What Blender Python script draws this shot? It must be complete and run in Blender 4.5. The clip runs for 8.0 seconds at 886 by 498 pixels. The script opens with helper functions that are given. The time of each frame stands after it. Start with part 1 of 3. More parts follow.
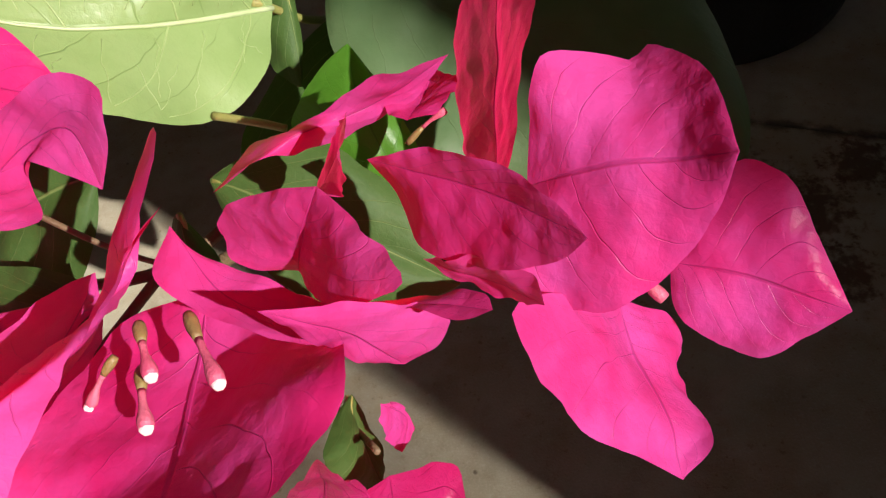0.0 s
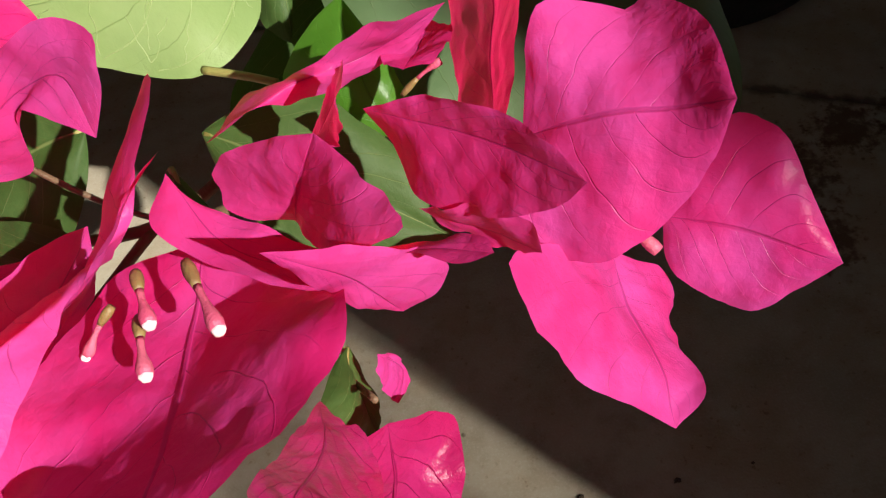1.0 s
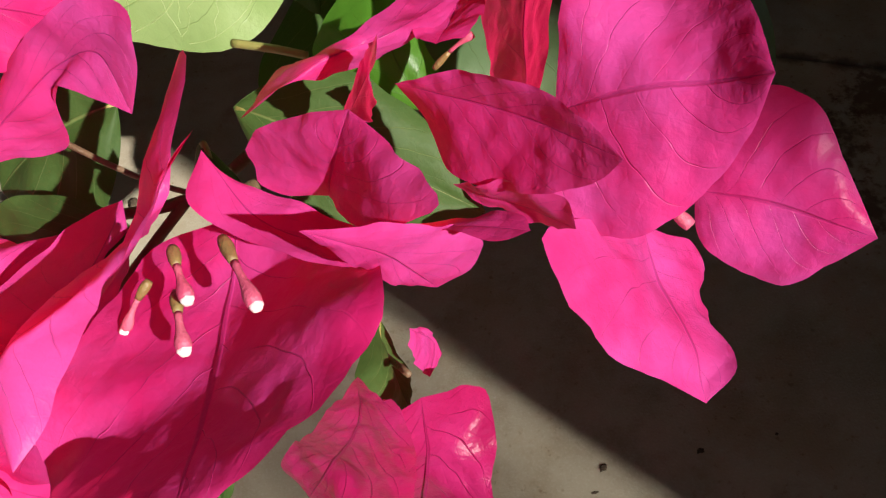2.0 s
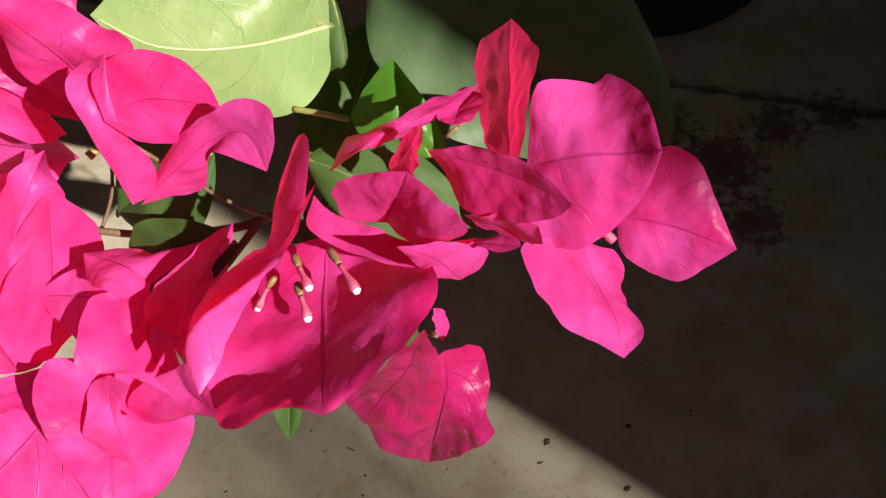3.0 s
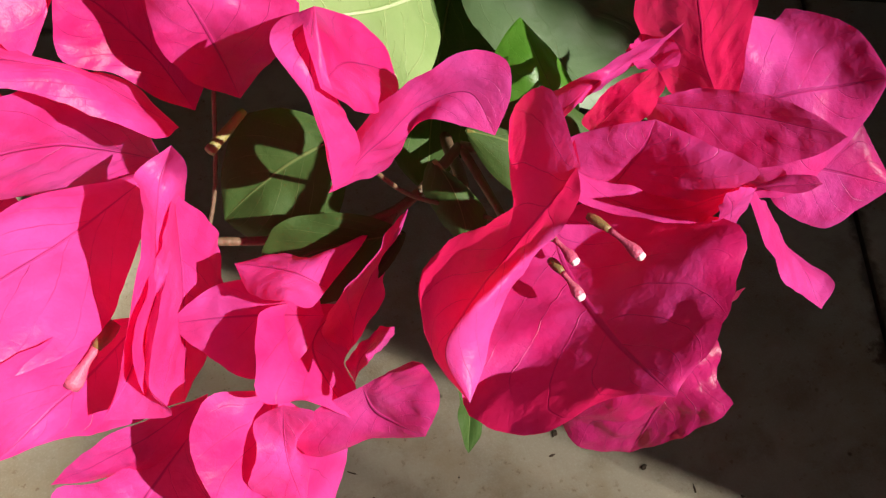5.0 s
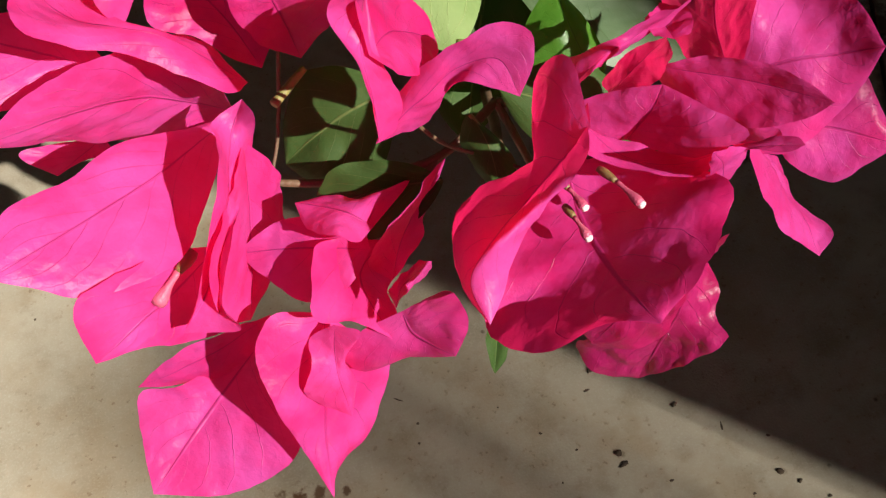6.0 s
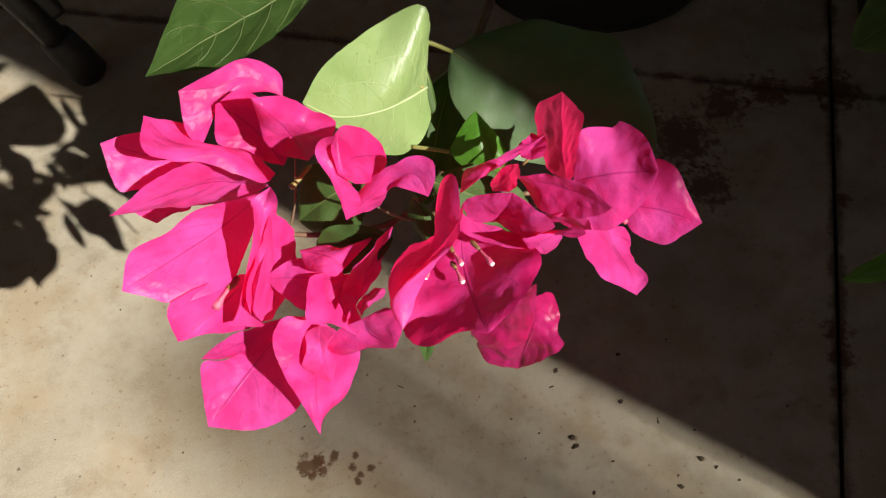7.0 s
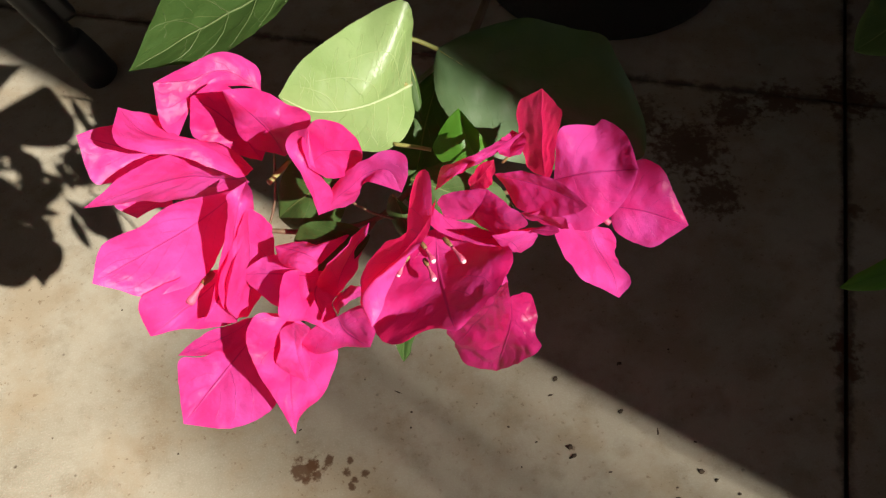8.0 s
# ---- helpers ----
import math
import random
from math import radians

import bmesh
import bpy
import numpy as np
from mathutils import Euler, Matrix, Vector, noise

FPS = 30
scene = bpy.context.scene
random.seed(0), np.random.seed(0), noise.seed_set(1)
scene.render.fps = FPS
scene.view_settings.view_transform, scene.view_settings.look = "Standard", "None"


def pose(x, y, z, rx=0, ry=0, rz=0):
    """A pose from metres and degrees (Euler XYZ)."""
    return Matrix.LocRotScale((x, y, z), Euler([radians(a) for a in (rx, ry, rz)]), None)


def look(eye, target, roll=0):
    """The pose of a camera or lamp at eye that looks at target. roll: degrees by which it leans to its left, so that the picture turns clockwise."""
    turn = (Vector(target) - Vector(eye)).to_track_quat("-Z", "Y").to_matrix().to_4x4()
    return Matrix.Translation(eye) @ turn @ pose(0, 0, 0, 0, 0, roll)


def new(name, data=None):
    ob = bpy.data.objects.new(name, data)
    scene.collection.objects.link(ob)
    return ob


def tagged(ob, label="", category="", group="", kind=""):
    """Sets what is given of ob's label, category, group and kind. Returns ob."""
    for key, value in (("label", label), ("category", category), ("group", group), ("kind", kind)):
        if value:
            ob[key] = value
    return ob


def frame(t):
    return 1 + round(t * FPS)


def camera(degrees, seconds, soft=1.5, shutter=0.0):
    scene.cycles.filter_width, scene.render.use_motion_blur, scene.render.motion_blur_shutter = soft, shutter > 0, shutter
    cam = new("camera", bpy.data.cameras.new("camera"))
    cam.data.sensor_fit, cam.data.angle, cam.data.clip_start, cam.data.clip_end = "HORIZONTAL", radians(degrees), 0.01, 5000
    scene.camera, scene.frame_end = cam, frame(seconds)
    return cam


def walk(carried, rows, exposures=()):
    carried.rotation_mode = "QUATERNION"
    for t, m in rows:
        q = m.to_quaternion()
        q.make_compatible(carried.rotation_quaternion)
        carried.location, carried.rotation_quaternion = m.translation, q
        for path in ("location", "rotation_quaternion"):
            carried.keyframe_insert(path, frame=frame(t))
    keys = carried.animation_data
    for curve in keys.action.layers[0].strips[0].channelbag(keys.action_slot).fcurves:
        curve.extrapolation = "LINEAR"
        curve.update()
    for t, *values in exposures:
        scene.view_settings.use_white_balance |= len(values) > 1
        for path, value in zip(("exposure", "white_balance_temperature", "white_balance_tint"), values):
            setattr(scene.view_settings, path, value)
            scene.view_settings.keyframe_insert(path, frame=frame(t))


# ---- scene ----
cam = camera(54.0, 8.0, soft=1.3)
ROWS = [
    (0, 0.0442, -0.0595, 0.4230, 40.43, 7.39, -4.14),
    (0.5, 0.0388, -0.0610, 0.4240, 38.40, 6.51, -4.68),
    (1, 0.0419, -0.0616, 0.4213, 38.37, 6.68, -4.96),
    (1.2, 0.0418, -0.0600, 0.4243, 37.40, 7.03, -5.47),
    (2.3, 0.0380, -0.0621, 0.4219, 36.40, 7.74, -3.74),
    (2.5, 0.0339, -0.0687, 0.4291, 36.74, 7.33, -4.75),
    (3, 0.0275, -0.1022, 0.4819, 36.56, 4.33, -6.46),
    (3.5, 0.0156, -0.1151, 0.5175, 35.34, 2.58, -7.68),
    (4, -0.0073, -0.0983, 0.5002, 34.47, 1.14, -11.96),
    (4.5, -0.0114, -0.0790, 0.4876, 34.01, 1.35, -16.04),
    (5, -0.0510, -0.0777, 0.4605, 37.02, -0.04, -17.99),
    (5.2, -0.0589, -0.0830, 0.4502, 38.52, -0.14, -17.88),
    (6.3, -0.0414, -0.1066, 0.5153, 32.11, 2.82, -13.71),
    (6.5, -0.0336, -0.1290, 0.5445, 32.72, 2.93, -13.11),
    (7, -0.0207, -0.1643, 0.5960, 33.68, 3.87, -10.85),
    (7.5, -0.0103, -0.1700, 0.5950, 34.39, 4.48, -9.50),
    (8, -0.0030, -0.1687, 0.5869, 34.59, 4.75, -9.19),
]
walk(cam, [(t, pose(x, y, z, rx, ry, rz)) for t, x, y, z, rx, ry, rz in ROWS],
     exposures=[(0, 0.80), (2.4, 0.76), (3.2, 0.95), (4, 0.86), (5, 0.86), (5.7, 0.76), (6.4, 0.72), (7, 0.82), (8, 0.86)])

# ---- light: a low sun from the open side, a dim sky ----
TO_SUN = Vector((0.95, -1.09, 0.96)).normalized()
world = bpy.data.worlds.new("sky")
scene.world = world
world.use_nodes = True
wn = world.node_tree.nodes
sky = wn.new("ShaderNodeTexSky")
sky.sky_type = "NISHITA"
sky.sun_disc = False
sky.sun_elevation = math.asin(TO_SUN.z)
sky.sun_rotation = math.atan2(TO_SUN.x, TO_SUN.y)
wn["Background"].inputs["Strength"].default_value = 0.031
world.node_tree.links.new(sky.outputs["Color"], wn["Background"].inputs["Color"])
sun_data = bpy.data.lights.new("sun", "SUN")
sun_data.energy = 6.0
sun_data.angle = radians(0.55)
sun_data.color = (1.0, 0.95, 0.86)
sun = new("sun", sun_data)
sun.matrix_world = look(TO_SUN * 5, (0, 0, 0))


# ---- materials ----
class Nodes:
    """A short way to write a node material."""

    def __init__(self, name):
        self.mat = bpy.data.materials.new(name)
        self.mat.use_nodes = True
        self.tree = self.mat.node_tree
        self.tree.nodes.clear()
        self.out = self.tree.nodes.new("ShaderNodeOutputMaterial")

    def add(self, kind, inputs=(), **settings):
        node = self.tree.nodes.new(kind)
        for key, value in settings.items():
            setattr(node, key, value)
        for key, value in dict(inputs).items():
            self.put(node.inputs[key], value)
        return node

    def put(self, socket, value):
        if isinstance(value, bpy.types.NodeSocket):
            self.tree.links.new(value, socket)
        else:
            socket.default_value = value

    def math(self, op, a, b=0.0, clamp=False):
        node = self.add("ShaderNodeMath", operation=op, use_clamp=clamp)
        self.put(node.inputs[0], a)
        self.put(node.inputs[1], b)
        return node.outputs[0]

    def ramp(self, x, low, high, a=0.0, b=1.0):
        node = self.add("ShaderNodeMapRange", interpolation_type="SMOOTHSTEP")
        for n, value in enumerate((x, low, high, a, b)):
            self.put(node.inputs[n], value)
        return node.outputs[0]

    def mix(self, k, a, b, blend="MIX"):
        node = self.add("ShaderNodeMix", data_type="RGBA", blend_type=blend)
        self.put(node.inputs[0], k)
        self.put(node.inputs[6], a)
        self.put(node.inputs[7], b)
        return node.outputs[2]

    def noise(self, vector, scale, detail=4.0, rough=0.55):
        return self.add("ShaderNodeTexNoise", {"Vector": vector, "Scale": scale, "Detail": detail, "Roughness": rough}).outputs["Fac"]

    def place(self):
        return self.add("ShaderNodeTexCoord").outputs["Object"]

    def bump(self, height, strength, distance):
        return self.add("ShaderNodeBump", {"Height": height, "Strength": strength, "Distance": distance}).outputs["Normal"]

    def end(self, shader):
        self.tree.links.new(shader, self.out.inputs["Surface"])
        return self.mat


def rgb(r, g, b):
    return (r, g, b, 1.0)


def blade_material(name, body, body_alt, vein, glow, through_share, rough, laterals, slant, vein_share, relief, coat=0.0):
    """Thin plant tissue: a rib, slanted side veins, a fine net between them, and light that comes through from behind."""
    m = Nodes(name)
    p = m.place()
    uv = m.add("ShaderNodeSeparateXYZ", {0: m.add("ShaderNodeUVMap").outputs[0]})
    u, v = uv.outputs[0], uv.outputs[1]
    a = m.math("ABSOLUTE", m.math("SUBTRACT", m.math("MULTIPLY", u, 2.0), 1.0))
    wander = m.noise(p, 85.0, 2.0)
    phase = m.math("MULTIPLY", m.math("SUBTRACT", v, m.math("MULTIPLY", a, slant)), laterals)
    phase = m.math("ADD", phase, m.math("MULTIPLY", wander, 0.6))
    phase = m.math("ADD", phase, m.math("MULTIPLY", m.math("GREATER_THAN", u, 0.5), 0.43))
    tri = m.math("ABSOLUTE", m.math("SUBTRACT", m.math("FRACT", phase), 0.5))
    side = m.math("MULTIPLY", m.ramp(tri, 0.0, 0.024, 1.0, 0.0), m.ramp(a, 0.55, 1.0, 1.0, 0.15))
    rib = m.ramp(a, 0.008, 0.03, 1.0, 0.0)
    net = m.add("ShaderNodeTexVoronoi", {"Vector": p, "Scale": 330.0}, feature="DISTANCE_TO_EDGE").outputs["Distance"]
    net = m.ramp(net, 0.0, 0.07, 1.0, 0.0)
    veins = m.math("MAXIMUM", rib, m.math("MAXIMUM", m.math("MULTIPLY", side, m.ramp(wander, 0.36, 0.56, 0.15, 1.0)), m.math("MULTIPLY", net, 0.05)))
    own = m.add("ShaderNodeObjectInfo").outputs["Random"]
    blotch = m.noise(p, 70.0, 5.0)
    grain = m.noise(p, 1500.0, 3.0)
    tone = m.math("ADD", m.math("MULTIPLY", own, 0.4), m.math("MULTIPLY", m.ramp(blotch, 0.3, 0.7), 0.6))
    colour = m.mix(tone, body, body_alt)
    colour = m.mix(m.math("MULTIPLY", grain, 0.14), colour, vein)
    colour = m.mix(m.math("MULTIPLY", veins, vein_share), colour, vein)
    height = m.math("SUBTRACT", m.math("MULTIPLY", grain, 0.25), m.math("MULTIPLY", veins, 1.0 if relief > 0 else -1.0))
    blister = m.add("ShaderNodeTexVoronoi", {"Vector": p, "Scale": 520.0}, feature="SMOOTH_F1").outputs["Distance"]
    height = m.math("SUBTRACT", height, m.math("MULTIPLY", blister, 0.55))
    height = m.math("ADD", height, m.math("MULTIPLY", m.noise(p, 180.0, 5.0), 1.3))
    normal = m.bump(height, abs(relief), 0.0005)
    front = m.add("ShaderNodeBsdfPrincipled", {"Base Color": colour, "Roughness": rough, "Normal": normal, "Coat Weight": coat, "Coat Roughness": 0.35})
    front.inputs["Specular IOR Level"].default_value = 0.3
    back = m.add("ShaderNodeBsdfTranslucent", {"Color": m.mix(m.math("MULTIPLY", veins, 0.5), glow, vein), "Normal": normal})
    both = m.add("ShaderNodeMixShader", {0: through_share, 1: front.outputs[0], 2: back.outputs[0]})
    return m.end(both.outputs[0])


BRACT = blade_material("bract_tissue", rgb(0.90, 0.12, 0.57), rgb(0.78, 0.022, 0.22), rgb(0.38, 0.008, 0.10), rgb(0.97, 0.020, 0.15), 0.56, 0.38, 7.0, 0.37, 0.32, 0.52)
# darker copy of BRACT: the shade on flower_k's crumpled bracts is in its colour
SHADED_BRACT = blade_material("shaded_bract_tissue", rgb(0.52, 0.028, 0.19), rgb(0.40, 0.010, 0.10), rgb(0.26, 0.006, 0.06), rgb(0.85, 0.014, 0.09), 0.42, 0.34, 7.0, 0.37, 0.28, 0.8)
LEAF = blade_material("leaf_tissue", rgb(0.024, 0.062, 0.011), rgb(0.040, 0.085, 0.016), rgb(0.17, 0.22, 0.07), rgb(0.10, 0.24, 0.02), 0.16, 0.62, 6.0, 0.40, 0.65, 0.40, 0.0)
GREY_LEAF = blade_material("grey_leaf_tissue", rgb(0.055, 0.105, 0.042), rgb(0.085, 0.135, 0.060), rgb(0.09, 0.13, 0.05), rgb(0.12, 0.24, 0.04), 0.10, 0.5, 6.0, 0.40, 0.30, 0.35, 0.1)
PALE_LEAF = blade_material("leaf_underside", rgb(0.175, 0.26, 0.085), rgb(0.23, 0.31, 0.125), rgb(0.12, 0.20, 0.045), rgb(0.20, 0.38, 0.06), 0.14, 0.36, 5.0, 0.40, 0.45, -0.4, 0.05)
YOUNG_LEAF = blade_material("young_leaf_tissue", rgb(0.055, 0.16, 0.014), rgb(0.075, 0.185, 0.022), rgb(0.05, 0.12, 0.015), rgb(0.14, 0.42, 0.02), 0.3, 0.4, 6.0, 0.40, 0.35, 0.5, 0.1)


def plain_material(name, a, b, rough, scale, relief, metal=0.0, spread=0.5):
    m = Nodes(name)
    p = m.place()
    big, fine = m.noise(p, scale, 5.0), m.noise(p, scale * 9.0, 3.0)
    k = m.math("ADD", m.math("MULTIPLY", m.ramp(big, 0.5 - spread / 2, 0.5 + spread / 2), 0.7), m.math("MULTIPLY", fine, 0.3))
    bsdf = m.add("ShaderNodeBsdfPrincipled", {"Base Color": m.mix(k, a, b), "Roughness": m.ramp(fine, 0.2, 0.8, rough - 0.08, rough + 0.08), "Metallic": metal, "Normal": m.bump(fine, relief, 0.001)})
    return m.end(bsdf.outputs[0])


STEM = plain_material("green_stem", rgb(0.26, 0.29, 0.07), rgb(0.24, 0.20, 0.07), 0.5, 120.0, 0.3)
PALE_RIB = plain_material("pale_rib", rgb(0.34, 0.42, 0.20), rgb(0.42, 0.48, 0.28), 0.45, 150.0, 0.2)
PALE_VEIN = plain_material("pale_leaf_vein", rgb(0.21, 0.29, 0.10), rgb(0.30, 0.38, 0.16), 0.4, 150.0, 0.2)
VEIN = plain_material("leaf_vein", rgb(0.075, 0.115, 0.035), rgb(0.11, 0.15, 0.05), 0.5, 150.0, 0.2)
TWIG = plain_material("brown_twig", rgb(0.10, 0.055, 0.03), rgb(0.17, 0.11, 0.06), 0.6, 90.0, 0.5)
TUBE = plain_material("pink_tube", rgb(0.42, 0.035, 0.11), rgb(0.56, 0.13, 0.20), 0.5, 200.0, 0.3)
OVARY = plain_material("olive_tube", rgb(0.22, 0.19, 0.05), rgb(0.20, 0.08, 0.05), 0.5, 160.0, 0.3)
STAR = plain_material("cream_star", rgb(0.92, 0.86, 0.82), rgb(0.86, 0.42, 0.52), 0.4, 700.0, 0.2)
RUBBER = plain_material("black_rubber", rgb(0.012, 0.012, 0.012), rgb(0.022, 0.021, 0.020), 0.55, 40.0, 0.3)
BLACK_PLASTIC = plain_material("black_plastic", rgb(0.014, 0.014, 0.015), rgb(0.026, 0.025, 0.024), 0.45, 25.0, 0.2)
SOIL = plain_material("soil", rgb(0.05, 0.032, 0.02), rgb(0.10, 0.07, 0.045), 0.9, 60.0, 1.0)
OLIVE = plain_material("olive_plastic", rgb(0.030, 0.032, 0.016), rgb(0.045, 0.046, 0.024), 0.6, 30.0, 0.3)
PLASTER = plain_material("plaster", rgb(0.16, 0.147, 0.127), rgb(0.21, 0.194, 0.166), 0.85, 6.0, 0.4)
GROUT = plain_material("dirty_joint", rgb(0.05, 0.04, 0.03), rgb(0.09, 0.075, 0.06), 0.95, 40.0, 1.0)
CRUMB = plain_material("dry_debris", rgb(0.05, 0.033, 0.02), rgb(0.11, 0.075, 0.045), 0.9, 300.0, 0.8)


SIZE, GAP = 0.9, 0.003


def slab_material():
    """Worn cement slab: cloudy grey beige, fine grit, brown stains at a few places and dirt along the joints."""
    m = Nodes("worn_slab")
    p = m.add("ShaderNodeNewGeometry").outputs["Position"]
    cloud, mid, grit = m.noise(p, 5.0, 6.0, 0.6), m.noise(p, 38.0, 5.0, 0.6), m.noise(p, 700.0, 3.0)
    colour = m.mix(m.ramp(cloud, 0.35, 0.68), rgb(0.42, 0.375, 0.29), rgb(0.31, 0.27, 0.198))
    colour = m.mix(m.math("MULTIPLY", m.ramp(mid, 0.45, 0.72), 0.5), colour, rgb(0.215, 0.17, 0.11))
    colour = m.mix(m.math("MULTIPLY", m.ramp(grit, 0.45, 0.8), 0.3), colour, rgb(0.52, 0.485, 0.415))
    specks = m.add("ShaderNodeTexVoronoi", {"Vector": p, "Scale": 62.0}).outputs["Distance"]
    colour = m.mix(m.math("MULTIPLY", m.ramp(specks, 0.03, 0.12, 1.0, 0.0), m.ramp(mid, 0.5, 0.62)), colour, rgb(0.10, 0.075, 0.05))
    dots = m.add("ShaderNodeTexVoronoi", {"Vector": p, "Scale": 190.0}).outputs["Distance"]
    colour = m.mix(m.math("MULTIPLY", m.ramp(dots, 0.05, 0.22, 1.0, 0.0), m.ramp(m.noise(p, 24.0, 3.0), 0.52, 0.68, 0.0, 0.7)), colour, rgb(0.17, 0.105, 0.05))
    ochre, blots = m.noise(p, 13.0, 5.0, 0.65), m.noise(p, 210.0, 3.0, 0.6)
    colour = m.mix(m.math("MULTIPLY", m.ramp(ochre, 0.42, 0.66), 0.42), colour, rgb(0.30, 0.205, 0.105))
    colour = m.mix(m.math("MULTIPLY", m.ramp(blots, 0.60, 0.70), m.ramp(ochre, 0.40, 0.60, 0.05, 0.55)), colour, rgb(0.15, 0.09, 0.045))
    edge = m.noise(p, 130.0, 5.0, 0.65)
    # dirt gathered along the joints, wider in places
    local = m.add("ShaderNodeSeparateXYZ", {0: m.add("ShaderNodeTexCoord").outputs["Object"]})
    rim = m.math("MINIMUM", *[m.math("MINIMUM", local.outputs[k], m.math("SUBTRACT", SIZE, local.outputs[k])) for k in (0, 1)])
    rim = m.math("ADD", rim, m.math("MULTIPLY", m.math("SUBTRACT", m.noise(p, 45.0, 5.0, 0.7), 0.5), 0.022))
    colour = m.mix(m.ramp(rim, 0.001, 0.008, 0.8, 0.0), colour, rgb(0.07, 0.045, 0.028))
    for x, y, r, ink in STAINS:
        away = m.add("ShaderNodeVectorMath", {0: p, 1: (x, y, 0.0)}, operation="DISTANCE").outputs["Value"]
        away = m.math("ADD", away, m.math("MULTIPLY", m.math("SUBTRACT", edge, 0.5), r * 2.6))
        colour = m.mix(m.math("MULTIPLY", m.ramp(away, r * 0.35, r * 0.9, 1.0, 0.0), ink), colour, rgb(0.085, 0.038, 0.014))
    rough = m.ramp(cloud, 0.3, 0.7, 0.62, 0.8)
    height = m.math("ADD", m.math("MULTIPLY", grit, 0.5), mid)
    bsdf = m.add("ShaderNodeBsdfPrincipled", {"Base Color": colour, "Roughness": rough, "Normal": m.bump(height, 0.35, 0.0015)})
    bsdf.inputs["Specular IOR Level"].default_value = 0.35
    return m.end(bsdf.outputs[0])


STAINS = [(-0.112, 0.074, 0.013, 0.9), (-0.108, 0.077, 0.0080, 0.95), (-0.104, 0.068, 0.0061, 0.9), (-0.095, 0.077, 0.0046, 0.9), (-0.112, 0.065, 0.0040, 0.8), (-0.080, 0.074, 0.0034, 0.9), (-0.084, 0.066, 0.0040, 0.9), (-0.071, 0.062, 0.0046, 0.9), (-0.078, 0.059, 0.0034, 0.9), (-0.081, 0.055, 0.0034, 0.9), (0.076, 0.053, 0.0034, 0.5), (0.159, 0.019, 0.0029, 0.3),
          (0.289, 0.092, 0.015, 0.8), (0.284, 0.072, 0.014, 0.8), (0.268, 0.045, 0.008, 0.6), (0.308, 0.125, 0.008, 0.6), (0.392, 0.322, 0.032, 0.9), (0.345, 0.205, 0.012, 0.7),
          (0.240, 0.30, 0.045, 0.8), (0.205, 0.345, 0.035, 0.7), (0.245, 0.245, 0.030, 0.8), (0.290, 0.33, 0.030, 0.8), (0.335, 0.335, 0.028, 0.8), (0.16, 0.30, 0.025, 0.5)]
SLAB = slab_material()


# ---- mesh helpers ----
def link_mesh(name, bm, material, parent=None, label="", smooth=True):
    mesh = bpy.data.meshes.new(name)
    bm.to_mesh(mesh)
    bm.free()
    mesh.materials.append(material)
    if smooth:
        mesh.shade_smooth()
    ob = new(name, mesh)
    ob.parent = parent
    if label:
        ob["label"] = label
    return ob


def part(name, bm, material, parent, label="", smooth=True):
    return link_mesh(name, bm, material, parent, label, smooth)


def box(bm, x0, y0, z0, x1, y1, z1, bevel=0.0):
    made = bmesh.ops.create_cube(bm, size=1.0)["verts"]
    for v in made:
        v.co = Vector((x0 + (v.co.x + 0.5) * (x1 - x0), y0 + (v.co.y + 0.5) * (y1 - y0), z0 + (v.co.z + 0.5) * (z1 - z0)))
    if bevel:
        edges = list({e for v in made for e in v.link_edges})
        bmesh.ops.bevel(bm, geom=edges, offset=bevel, segments=2, affect="EDGES", profile=0.7)
    return bm


def spline(points, steps):
    """A smooth line through the points."""
    pts = [Vector(p) for p in points]
    pts = [2 * pts[0] - pts[1], *pts, 2 * pts[-1] - pts[-2]]
    line = []
    for n in range(1, len(pts) - 2):
        a, b, c, d = pts[n - 1:n + 3]
        for k in range(steps):
            t = k / steps
            line.append(0.5 * (2 * b + (c - a) * t + (2 * a - 5 * b + 4 * c - d) * t * t + (3 * b - a - 3 * c + d) * t ** 3))
    return line + [pts[-2]]


def sweep(bm, line, radii, sides=8):
    """A round rod along a line, with a radius for each of its points, closed at both ends."""
    rings, ahead = [], (line[1] - line[0]).normalized()
    across = ahead.orthogonal().normalized()
    for n, at in enumerate(line):
        step = line[min(n + 1, len(line) - 1)] - line[max(n - 1, 0)]
        ahead = step.normalized() if step.length > 1e-9 else ahead
        across = (across - ahead * across.dot(ahead)).normalized()
        other = ahead.cross(across)
        rings.append([bm.verts.new(at + radii[n] * (math.cos(2 * math.pi * k / sides) * across + math.sin(2 * math.pi * k / sides) * other)) for k in range(sides)])
    for a, b in zip(rings, rings[1:]):
        for k in range(sides):
            bm.faces.new((a[k], a[(k + 1) % sides], b[(k + 1) % sides], b[k]))
    bm.faces.new(rings[0][::-1])
    bm.faces.new(rings[-1])
    return bm


def turned(bm, profile, sides=24):
    """A round thing about the z axis from pairs of radius and height."""
    rings = [[bm.verts.new((r * math.cos(2 * math.pi * k / sides), r * math.sin(2 * math.pi * k / sides), z)) for k in range(sides)] for r, z in profile]
    for a, b in zip(rings, rings[1:]):
        for k in range(sides):
            bm.faces.new((a[k], a[(k + 1) % sides], b[(k + 1) % sides], b[k]))
    bm.faces.new(rings[0][::-1])
    bm.faces.new(rings[-1])
    return bm


